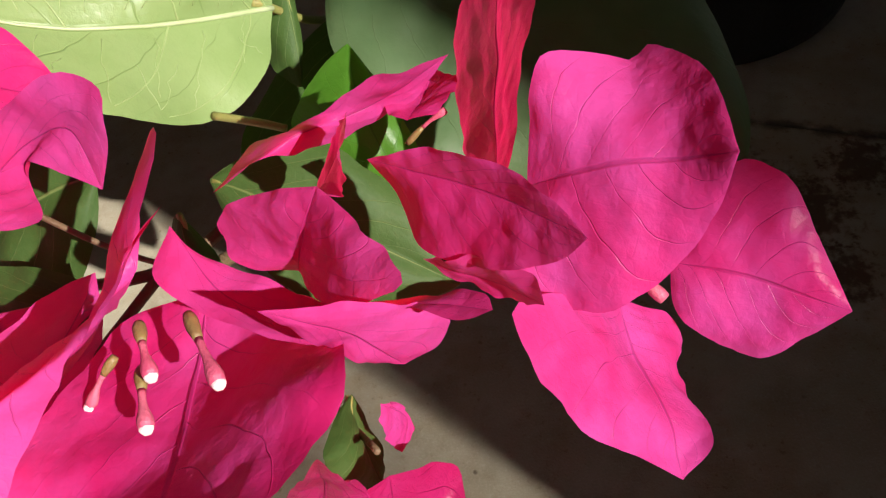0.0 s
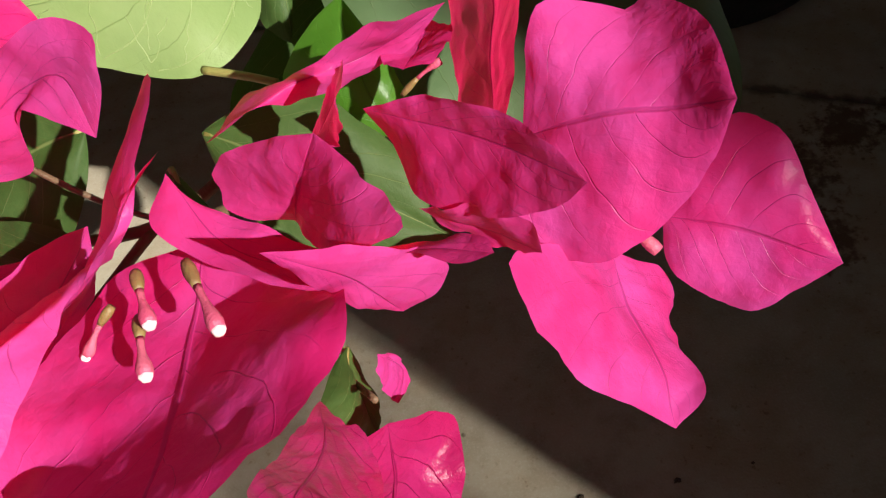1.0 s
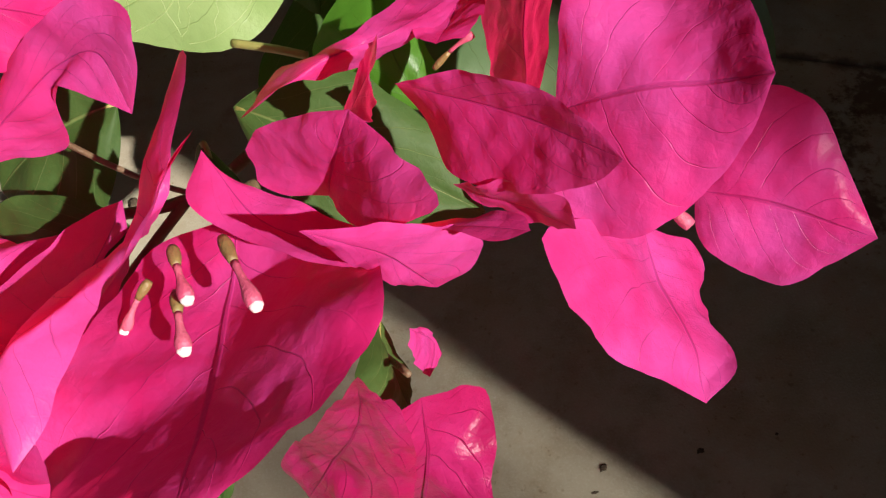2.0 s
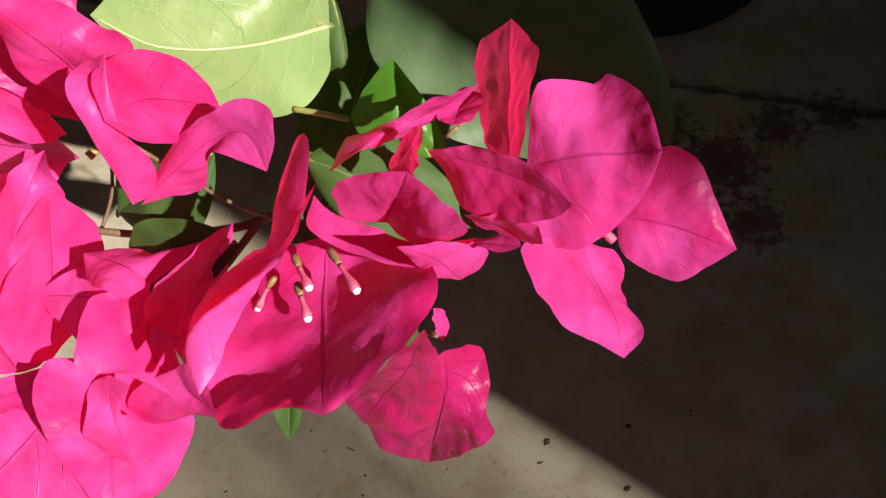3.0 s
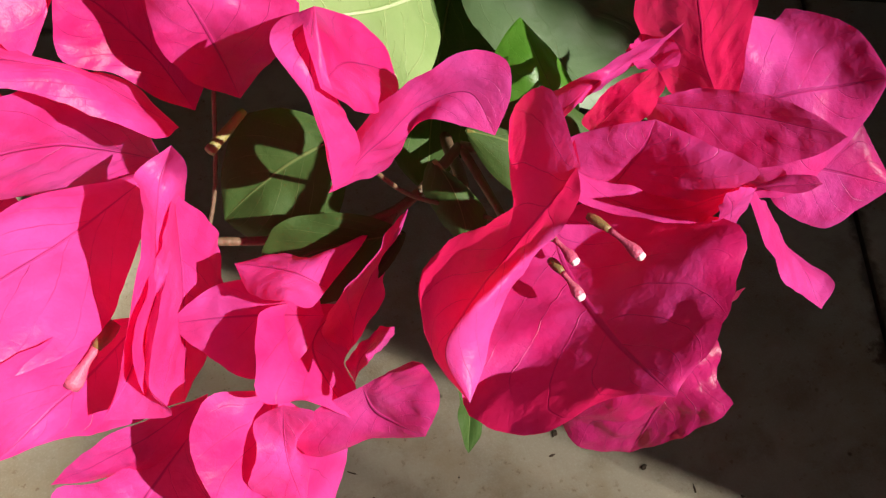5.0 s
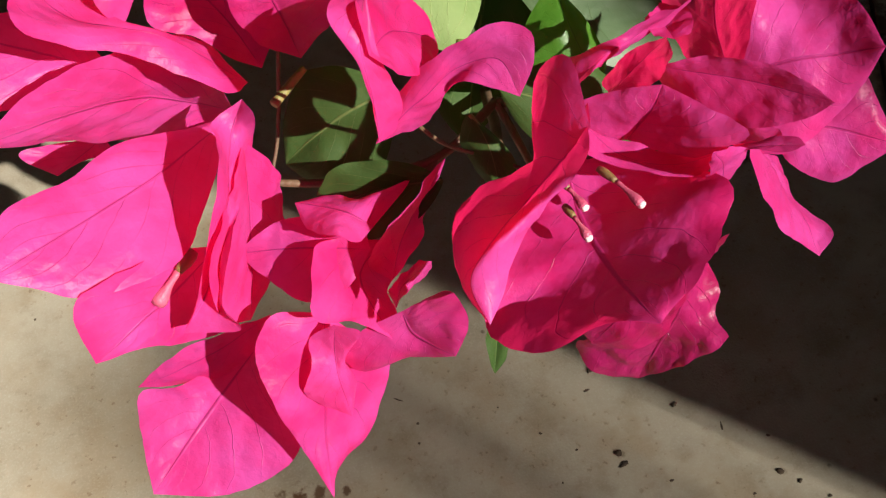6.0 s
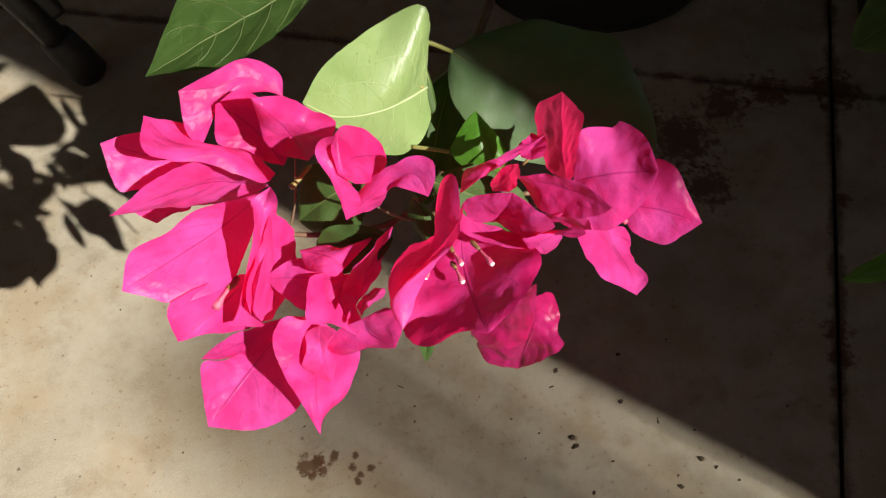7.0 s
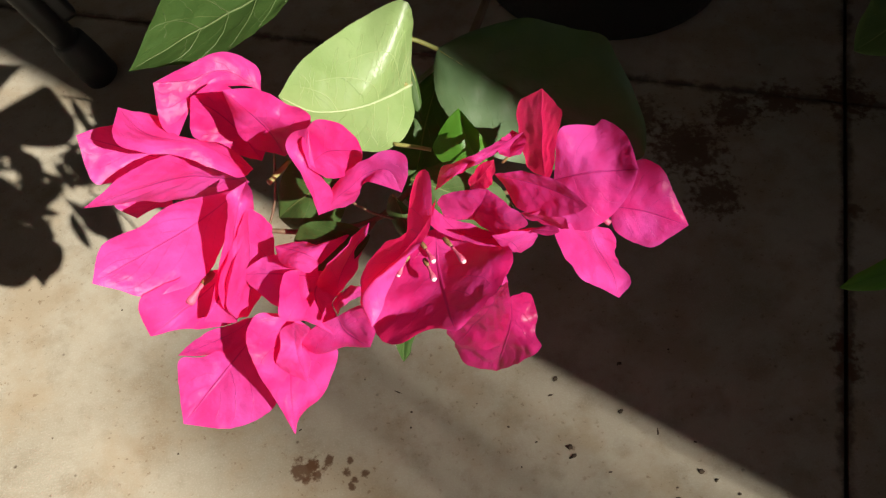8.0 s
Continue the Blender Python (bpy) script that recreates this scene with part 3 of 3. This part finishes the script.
bract(flower_f, ((-39.6, 26.1, 305.4), (-47.9, 21.7, 298.7), (-43.7, 7.6, 289.5)),
      ((-53.5, 26.4, 310.9), (-57.9, 20.5, 313.6), (-60.5, 8.4, 307.4), (-51.7, 9.3, 299.1)),
      ((-38.9, 22.3, 298.2), (-42.3, 19.1, 293.9), (-41.2, 11.5, 291.6)))
bract(flower_f, ((-29.6, 22.2, 297.4), (-38.7, 16.5, 299.3), (-41, 15.8, 289.5)),
      ((-30.7, 25.5, 286.2), (-37.9, 18.2, 293.2)),
      ((-35, 19.5, 302.7), (-41.7, 18.5, 295.8)))
bract(flower_f, ((-40.4, 9.7, 298.2), (-38.1, 6.8, 290), (-29.8, -0.7, 288.2)),
      ((-53.2, 10.9, 289.6), (-57, 9, 282.7), (-52.5, 6.6, 277.3), (-41.6, 7.1, 278.2)),
      ((-30.4, 5.7, 309.3), (-26.3, 4.2, 303.3), (-26.2, 1.1, 297.2)))
flower_g = new_flower()
bract(flower_g, ((-34.3, 43.3, 368.7), (-37.9, 35.3, 360), (-37.4, 31.4, 349.9), (-37.7, 28, 339.3)),
      ((-40.7, 45.4, 365.2), (-42.9, 37.7, 366), (-38.7, 29.1, 358.5)),
      ((-34.6, 34.1, 358.1), (-31.2, 32.9, 346.6), (-33.2, 30.9, 339.4)))
bract(flower_g, ((-36.6, 33.3, 359.6), (-29.8, 43.5, 355.3), (-18.7, 53.2, 341.4)),
      ((-37, 39.4, 367.1), (-33.5, 55.1, 359.5), (-27, 58.8, 354.1), (-20.3, 55.1, 347.7)),
      ((-31.4, 31.7, 354.8), (-25.1, 38.7, 346), (-19.6, 46.9, 342.5)))
bract(flower_g, ((-38.1, 32.9, 333.5), (-28, 34.6, 341.3), (-18.5, 36.8, 346.8), (-9.9, 33.5, 350.8), (-6.6, 27.4, 344.7)),
      ((-31.3, 38.4, 341.2), (-21.5, 38.4, 351.1), (-10.4, 36.8, 357.8), (-3.2, 33.6, 357.1), (-3.1, 29.7, 351.9)),
      ((-31.8, 35, 332.7), (-25.1, 38.9, 330.3), (-18.9, 34.2, 345.6), (-12, 29.9, 346.3)))
flower_h = new_flower()
bract(flower_h, ((2.5, 10.6, 350.1), (-9.7, 8.3, 335.7), (-21.7, -1.6, 336.5), (-27, -5.4, 329.3), (-25.1, -13.3, 324.4)),
      ((3.9, 28.8, 352.3), (-2.5, 31.6, 342.8), (-3.2, 17.8, 338.1), (-19.5, 24.3, 316.7), (-25, 19.4, 314.1), (-26.9, 3, 316.3)),
      ((4.9, 18.6, 348.8), (-0.6, 4.8, 348.5), (-13, 0.7, 335), (-19.7, -7, 327.2)))
bract(flower_h, ((3, 21.2, 328.1), (1.7, 7.2, 324.7), (1.8, -11.5, 329.9), (2.9, -29.1, 338.9)),
      ((-10.8, 19.1, 325.4), (-19.2, 7.4, 323.8), (-24.4, -5.7, 323.9), (-24.4, -11.6, 316.7), (-18.3, -23.1, 326.7), (-5.3, -24.9, 336.5)),
      ((19, 15.7, 329.7), (26.8, -4.5, 342.5), (24, -11.6, 339.3), (12.8, -22.8, 340.2), (5.9, -26.5, 337)), warp=0.7)
bract(flower_h, ((3.1, 20.4, 343), (10.6, 10.3, 339.6), (20.9, 5.9, 338.3), (33.7, 3.9, 341.1), (43.9, -2.1, 345.4)),
      ((5.3, 17.8, 340.9), (15.9, 12.7, 338.2), (26, 7.8, 337.1), (35.4, 6.2, 340), (42.7, 0.9, 345)),
      ((1.6, 12.6, 341.1), (12.7, 4.8, 340.1), (21.2, 1.3, 338.9), (31.8, 2.6, 341.8), (39.7, -2, 344.3)))
bract(flower_h, ((17.1, 20.7, 330.1), (20.7, 19.6, 340.5), (23.3, 21.7, 345.1)),
      ((9.5, 22.6, 330.6), (5.5, 28.3, 332.3), (8.3, 29.3, 336.7), (16, 26.1, 341.2)),
      ((23.4, 6.8, 338.1), (29.6, 3.9, 342.6), (34, 3, 346.6), (29.1, 13.6, 345.3)))
bract(flower_h, ((20.2, -5.3, 354.8), (27, -1.5, 343.7), (31.5, 3, 329.4)),
      ((34, 3.1, 342.6), (38.1, 6.3, 333.9), (36.3, 5.4, 328.9)),
      ((24.1, -1.5, 341.4), (27.4, 0.4, 334.7)))
flower_j = new_flower()
bract(flower_j, ((78.1, 44.1, 290.6), (90.4, 37.3, 292), (106.7, 27.8, 290.1)),
      ((86.6, 55, 299.7), (94.5, 55, 304), (99.8, 47.5, 304.9), (103.6, 39.1, 297.3)),
      ((79, 36.1, 282.9), (92.1, 29.7, 275.8), (100, 29, 281.4)))
bract(flower_j, ((51.8, 38, 322.8), (63.4, 32.4, 330.6), (72.9, 29.1, 333), (79.3, 23.4, 338.7)),
      ((54.9, 46.8, 338.4), (60.9, 50, 338.8), (70.6, 51.8, 334.3), (75, 52.6, 335.4), (79.2, 37.9, 340.5)),
      ((47, 27.6, 316.3), (55.2, 21.8, 311.1), (62.4, 18.6, 313.3), (70.4, 20.5, 317.6), (76.9, 22.1, 327.5)))
bract(flower_j, ((47.1, 33.6, 330.9), (48.8, 47.2, 336.5), (52.2, 61.5, 349.1)),
      ((43, 44, 325.9), (43.1, 60.2, 327.7), (44.3, 69.4, 334.2)),
      ((48.8, 31.3, 334.2), (51.6, 36.8, 344.1), (55.4, 42.6, 352.9), (54.2, 50.5, 352.5)))
bract(flower_j, ((66.1, 33.2, 295.9), (66.8, 25.2, 291.4), (70.2, 13, 288.9), (70.8, 2.7, 285.3)),
      ((47.9, 16.8, 321.1), (48.8, 8.7, 314), (54.9, 4.4, 303.1), (63.9, 4.1, 292.2)),
      ((76.4, 37, 283.5), (80.2, 35.9, 275), (76.4, 28.6, 276.7), (77.2, 9.1, 286.1)))
bract(flower_j, ((28.3, 35.6, 335.7), (43.2, 23.7, 338.9), (56.2, 7.6, 343.8)),
      ((37.3, 29.5, 341.8), (45.9, 22.2, 344.6), (52.2, 15.3, 344.7)),
      ((31.7, 33.9, 329.4), (34.9, 24, 327.5), (43.8, 15.2, 331.5), (51.9, 9.4, 337.9)))
bract(flower_j, ((5.4, 32.2, 336.5), (17.7, 38.7, 339), (30.2, 45.3, 338.2), (42.5, 46.3, 344.3)),
      ((10.2, 44.9, 333.6), (19, 44.3, 337.4), (31.7, 41.9, 345.1)),
      ((12.3, 33.5, 339.4), (22.2, 44, 332.8), (35.2, 46.7, 336.5)))
bract(flower_j, ((35, 39.9, 338.3), (37.6, 50.5, 333.9), (39.5, 57.1, 333.8)),
      ((32, 43.5, 336.7), (32.1, 49.8, 335.7)),
      ((40.5, 41.8, 338.1), (43.1, 50.1, 336.4)))
bract(flower_j, ((18.8, 36.1, 329), (24.2, 35.1, 337.3), (27.9, 31.9, 348.2)),
      ((19.5, 41.2, 328.1), (24, 39.3, 338.3)),
      ((25.1, 29.6, 335.6), (27.1, 26.4, 346.4)))
bract(flower_j, ((34.7, 22.7, 326.6), (42.9, 18.8, 324.9), (50.8, 10.5, 327.8)),
      ((42.5, 16.5, 332.2), (49.5, 12.3, 331.7)),
      ((39, 20.9, 322.6), (46.3, 15.7, 323.1)))
flower_k = new_flower()
bract(flower_k, ((23.1, -14.7, 340.2), (17.3, -7.9, 314.4), (3.6, -6.1, 287.2)),
      ((15, -9.6, 322.7), (7.2, -5.1, 306.6), (0.8, -2.3, 293.3)),
      ((24.7, -9.1, 315.8), (23.3, -8.8, 299.5), (20, -9.8, 288.8), (12.3, -10.4, 287.5)), material=SHADED_BRACT, warp=1.1, pucker=0.6)
bract(flower_k, ((26.3, -3.6, 312.3), (24.7, -7.3, 297.3), (17.8, -9.8, 266.3)),
      ((12.1, -5.6, 301.8), (2.6, -0.5, 277), (8.3, -5.3, 267.5)),
      ((34.7, 2.6, 300.7), (35.7, -5, 298.2), (34.1, -8.8, 292.5), (34.2, -16.7, 290.6), (25.3, -14.6, 278.6)), material=SHADED_BRACT, warp=1.3, pucker=0.5, ruffle=0.7)
bract(flower_k, ((24.7, 10.2, 308.9), (27.6, 13.2, 297.9), (25.8, 8.7, 295.5)),
      ((26.8, 13.6, 302.3), (28.1, 12.6, 294.6)),
      ((23.9, 8.3, 306.1), (24.5, 7.3, 301.8)))

# leaves
broad_leaf(PALE_LEAF, ((5, 107.1, 318.1), (-14.1, 86.1, 331.6), (-33.6, 76, 342.6), (-46, 73.3, 357)),
           ((9, 116, 354.4), (-10.6, 114.5, 352.3), (-35.1, 92.2, 356.4)),
           ((2.6, 90.2, 313.2), (-7.6, 78, 313), (-17.8, 65.5, 327), (-33.5, 62.7, 340.5)), nets=34, rib_material=PALE_RIB)
broad_leaf(LEAF, ((-19.2, 155.1, 354), (-67.8, 144, 342.9), (-114.4, 129.9, 332.8)), ((-82, 172.3, 350),), ((-65.8, 118.6, 344.9),), FEATHERED, 8, VEIN, fold=0.25, cup=0.03)
leaf(GREY_LEAF, (19.3, 123.8, 320.6), (52.7, 101.4, 303.4), (102.3, 74.1, 282.1), (30.4, 83.2, 294.2), (86.1, 131.8, 309.5), vl=.42, vr=.42, point=.8)
leaf(YOUNG_LEAF, (29.5, 65.1, 301.3), (24.3, 72.1, 313.5), (22.3, 85.3, 321.5), (10.2, 71, 308.5), (31.4, 73.1, 310.4), vl=.35, vr=.5)
leaf(LEAF, (4.1, 127.8, 323.6), (7.1, 113.6, 312.5), (7.1, 101.4, 300.3), (-0.9, 110.6, 305.4), (8.1, 116.7, 312.5), vl=.5)
leaf(LEAF, (-13.1, 17.3, 293.2), (-16.2, 9.3, 280), (-18.8, 1.5, 267.2), (-19.6, 7.6, 284.5), (-11.7, 8.1, 280), vl=.4, vr=.4)
leaf(LEAF, (-11.1, 52.9, 313.5), (-8.1, 43.7, 309.5), (-8.1, 34.7, 300.3), (-13.1, 45.8, 304.3), (-2, 41.7, 305.4), vl=.5)
leaf(LEAF, (-28.4, 65.1, 314.6), (-43.9, 65.1, 309.2), (-60.2, 63.2, 298.2), (-48.4, 75.2, 318.4), (-41.2, 52.2, 294.6))
leaf(LEAF, (21.3, 132.9, 301.3), (8.1, 110.6, 285.2), (-4, 81.2, 268), (-10.1, 110.6, 285.2), (25.3, 104.5, 283.1))
leaf(LEAF, (-3, 53.8, 319.6), (14.2, 46.8, 313.5), (38.5, 38.7, 299.3), (21.3, 54.9, 320.6), (12.2, 36.6, 303.4))
leaf(LEAF, (-22.3, 36.6, 310.4), (-41.5, 41.7, 305.4), (-54.6, 44.8, 297.3), (-43.5, 46.8, 312.5), (-41.5, 31.6, 298.3))
leaf(YOUNG_LEAF, (233, 21.5, 245.6), (211.8, 21.5, 231.5), (190.5, 24.5, 218.3), (211.8, 27.5, 234.5), (213.8, 16.4, 226.3), vl=.4, vr=.4)
leaf(LEAF, (280.6, 146.1, 295.3), (258.3, 142, 270.9), (238.1, 141, 253.7), (253.3, 157.2, 281), (266.5, 128.8, 265.9))
leaf(LEAF, (19.3, 15.4, 304.3), (19.3, 10.3, 299.3), (21.3, 7.2, 286.1), (15.2, -1.8, 311.4), (20.3, 11.4, 289.2))

# true flowers: stalk foot, tube and mouth
for parent, a, b, wide in ((flower_h, (-3, 11.4, 334.7), (0, 2.7, 334.7), 1.15), (flower_h, (5.1, 9.3, 337.8), (10.2, -1.8, 337.8), 1.15), (flower_h, (-3, 6.2, 331.7), (-0.9, -2.9, 331.7), 1.15), (flower_h, (-8.1, 10.3, 329.7), (-13.1, 6.2, 324.6), 0.9)):
    flower_tube(parent, a, b, wide)
    star_mouth(parent, b, Vector(b) - Vector(a), 0.95)
for parent, a, b, wide in ((flower_j, (62.9, 38.7, 305.4), (73, 28.6, 300.3), 1.3), (flower_j, (33.5, 47.7, 326.7), (40.6, 48.8, 331.7), 0.7), (flower_c, (-85, 32.6, 310.4), (-96.2, 23.4, 305.4), 2.0)):
    flower_tube(parent, a, b, wide)

stalks()

# the woody stem and its green twigs
def twig(name, points, r0, r1, material):
    line = spline([Vector(p) / 1000 for p in points], 7)
    return part(name, sweep(bmesh.new(), line, [r0 + (r1 - r0) * k / (len(line) - 1) for k in range(len(line))], 10), material, plant)

twig("stem", ((245, 575, 232), (217.8, 488.4, 296.3), (141.9, 346.6, 296.3), (71, 235.2, 276), (26.4, 154.2, 263.8), (8.1, 103.5, 272), (0, 65.1, 292.2), (-6, 42.7, 308.5)), 0.0035, 0.0013, TWIG)
twig("twig", ((0, 65.1, 302.4), (-20.2, 54.9, 296.3), (-46.6, 52.9, 298.3), (-66.8, 54.9, 302.4)), 0.0014, 0.0010, TWIG)
twig("twig", ((-20.2, 54.9, 296.3), (-36.4, 40.7, 288.2), (-44.5, 32.6, 288.2)), 0.0012, 0.0009, TWIG)
twig("twig", ((0, 65.1, 302.4), (18.2, 54.9, 302.4), (36.5, 46.8, 308.5)), 0.0013, 0.0009, TWIG)
twig("twig", ((0, 65.1, 302.4), (4.1, 46.8, 296.3), (5.1, 32.6, 296.3)), 0.0012, 0.0009, TWIG)
twig("twig", ((-49.6, 71, 323.6), (-58.8, 62, 322.6)), 0.0010, 0.0013, STEM)
twig("leaf_stalk", ((40.6, 184.5, 270.9), (12.2, 136, 294.2), (2.1, 103.5, 322.6)), 0.0013, 0.0009, STEM)
twig("leaf_stalk", ((2.1, 122.8, 332.8), (10.2, 122.8, 328.7), (19.3, 122.8, 321.5)), 0.0011, 0.0010, STEM)
twig("twig", ((-7, 79.2, 313.5), (2.1, 75.2, 313.5), (8.1, 73.1, 312.5)), 0.0009, 0.0008, STEM)
twig("leaf_stalk", ((71, 235.2, 276), (10.2, 199.7, 331.7), (-20.2, 165.3, 345.9)), 0.0013, 0.0009, STEM)
twig("leaf_stalk", ((8.1, 103.5, 272), (20.3, 87.3, 296.3), (33.5, 69.1, 304.3)), 0.0010, 0.0008, STEM)
twig("leaf_stalk", ((217.8, 488.4, 296.3), (283.7, 306.1, 326.7), (280.6, 144, 298.3)), 0.0016, 0.0010, STEM)
twig("leaf_stalk", ((283.7, 306.1, 326.7), (265.5, 123.8, 286.1), (233, 19.4, 247.7)), 0.0014, 0.0009, STEM)
twig("leaf_stalk", ((5.1, 32.6, 296.3), (-2, 46.8, 265.9), (-11.1, 49.8, 230.4)), 0.0010, 0.0008, STEM)

# ---- things on the floor ----
pot = tagged(new("plant_pot"), "round black plastic plant pot standing on the slabs", "pot")
bm = turned(bmesh.new(), ((0.118, 0.0), (0.126, 0.004), (0.130, 0.02), (0.150, 0.225), (0.158, 0.228), (0.160, 0.262), (0.150, 0.264), (0.146, 0.23), (0.14, 0.21)), 48)
part("pot_wall", bm, BLACK_PLASTIC, pot)
bm = turned(bmesh.new(), ((0.138, 0.20), (0.139, 0.225), (0.09, 0.232), (0.03, 0.236)), 40)
part("soil", bm, SOIL, pot, "dark brown potting soil")
pot.location = (0.235, 0.565, 0.0)

crate = tagged(new("planter_box"), "dark olive plastic planter box in deep shade", "planter")
bm = box(bmesh.new(), 0, 0, 0, 0.55, 0.20, 0.18, 0.008)
part("box_body", bm, OLIVE, crate, smooth=False)
bm = box(bmesh.new(), -0.012, -0.012, 0.160, 0.562, 0.212, 0.188, 0.006)
part("rim", bm, OLIVE, crate, smooth=False)
crate.matrix_basis = pose(0.45, 0.40, 0, 0, 0, -23.4)

stand = tagged(new("stand_leg"), "black tubular furniture leg with a rubber foot", "furniture leg")
bm = sweep(bmesh.new(), [Vector((0, 0, 0.03 + 0.07 * k)) for k in range(12)], [0.0125] * 12, 20)
part("tube", bm, BLACK_PLASTIC, stand)
bm = turned(bmesh.new(), ((0.014, 0.0), (0.0175, 0.003), (0.018, 0.03), (0.0165, 0.055), (0.0135, 0.058)), 24)
part("foot", bm, RUBBER, stand)
bm = box(bmesh.new(), 0.010, -0.007, 0.075, 0.026, 0.007, 0.125, 0.005)
part("clip", bm, BLACK_PLASTIC, stand)
stand.matrix_basis = pose(-0.285, 0.52, 0, 0, -14, 20)


def crumb(x, y, size, stretch=1.0, turn=0.0):
    """A crumb of dry plant matter."""
    bm = bmesh.new()
    bmesh.ops.create_icosphere(bm, subdivisions=2, radius=size)
    for v in bm.verts:
        v.co *= 0.7 + 0.6 * noise.noise(v.co * (1.2 / size) + Vector((x * 90, y * 90, 0)))
        v.co.x *= stretch
        v.co.z = max(v.co.z * 0.45, -size * 0.2) + size * 0.2
    ob = link_mesh("crumb", bm, CRUMB)
    ob.matrix_basis = pose(x, y, 0, 0, 0, turn)
    return tagged(ob, "small dark crumb of dry plant debris on the slab", "debris", "crumbs on the floor")


for x, y, size, stretch, turn in ((0.076, 0.107, 0.0020, 1.4, 40), (0.070, 0.095, 0.0010, 2.6, 10), (0.116, 0.073, 0.0022, 1.3, 20), (0.074, 0.054, 0.0026, 1.3, -40), (0.075, 0.047, 0.0020, 1.8, 20), (0.157, 0.020, 0.0024, 1.3, -20),
        (0.165, 0.012, 0.0016, 1, 0), (0.137, 0.004, 0.0022, 1.4, -25), (0.177, 0.000, 0.0013, 1.2, 0), (0.137, 0.053, 0.0007, 6, 78), (-0.032, 0.102, 0.0012, 1, 0), (-0.040, 0.120, 0.0007, 6, -35),
        (0.078, 0.012, 0.0017, 1, 0), (0.035, 0.077, 0.0009, 1.5, -30), (0.125, 0.110, 0.0018, 1.5, 0), (0.097, 0.031, 0.0009, 2, 0), (0.016, 0.099, 0.0007, 1, 0), (0.160, 0.041, 0.0010, 1.6, -20),
        (-0.063, 0.135, 0.0008, 1, 0), (-0.034, 0.090, 0.0010, 1, 0), (-0.277, 0.276, 0.0010, 1, 0), (-0.204, 0.103, 0.0010, 1, 0), (-0.299, 0.134, 0.0008, 1, 0), (-0.114, 0.104, 0.0007, 2.5, 20),
        (-0.252, 0.237, 0.0010, 1, 0), (0.052, 0.062, 0.0008, 1.6, 0), (0.164, 0.114, 0.0010, 1.3, 0), (0.038, 0.046, 0.0008, 1, 0), (0.138, 0.012, 0.0009, 1.4, 0), (-0.20, 0.33, 0.0045, 1.3, 10)):
    crumb(x, y, size, stretch, turn)

for i in range(-4, 3):
    for j in range(-4, 3):
        floor_slab(i, j)


def motions():
    """The branch hangs still in the clip; only the camera moves."""


motions()
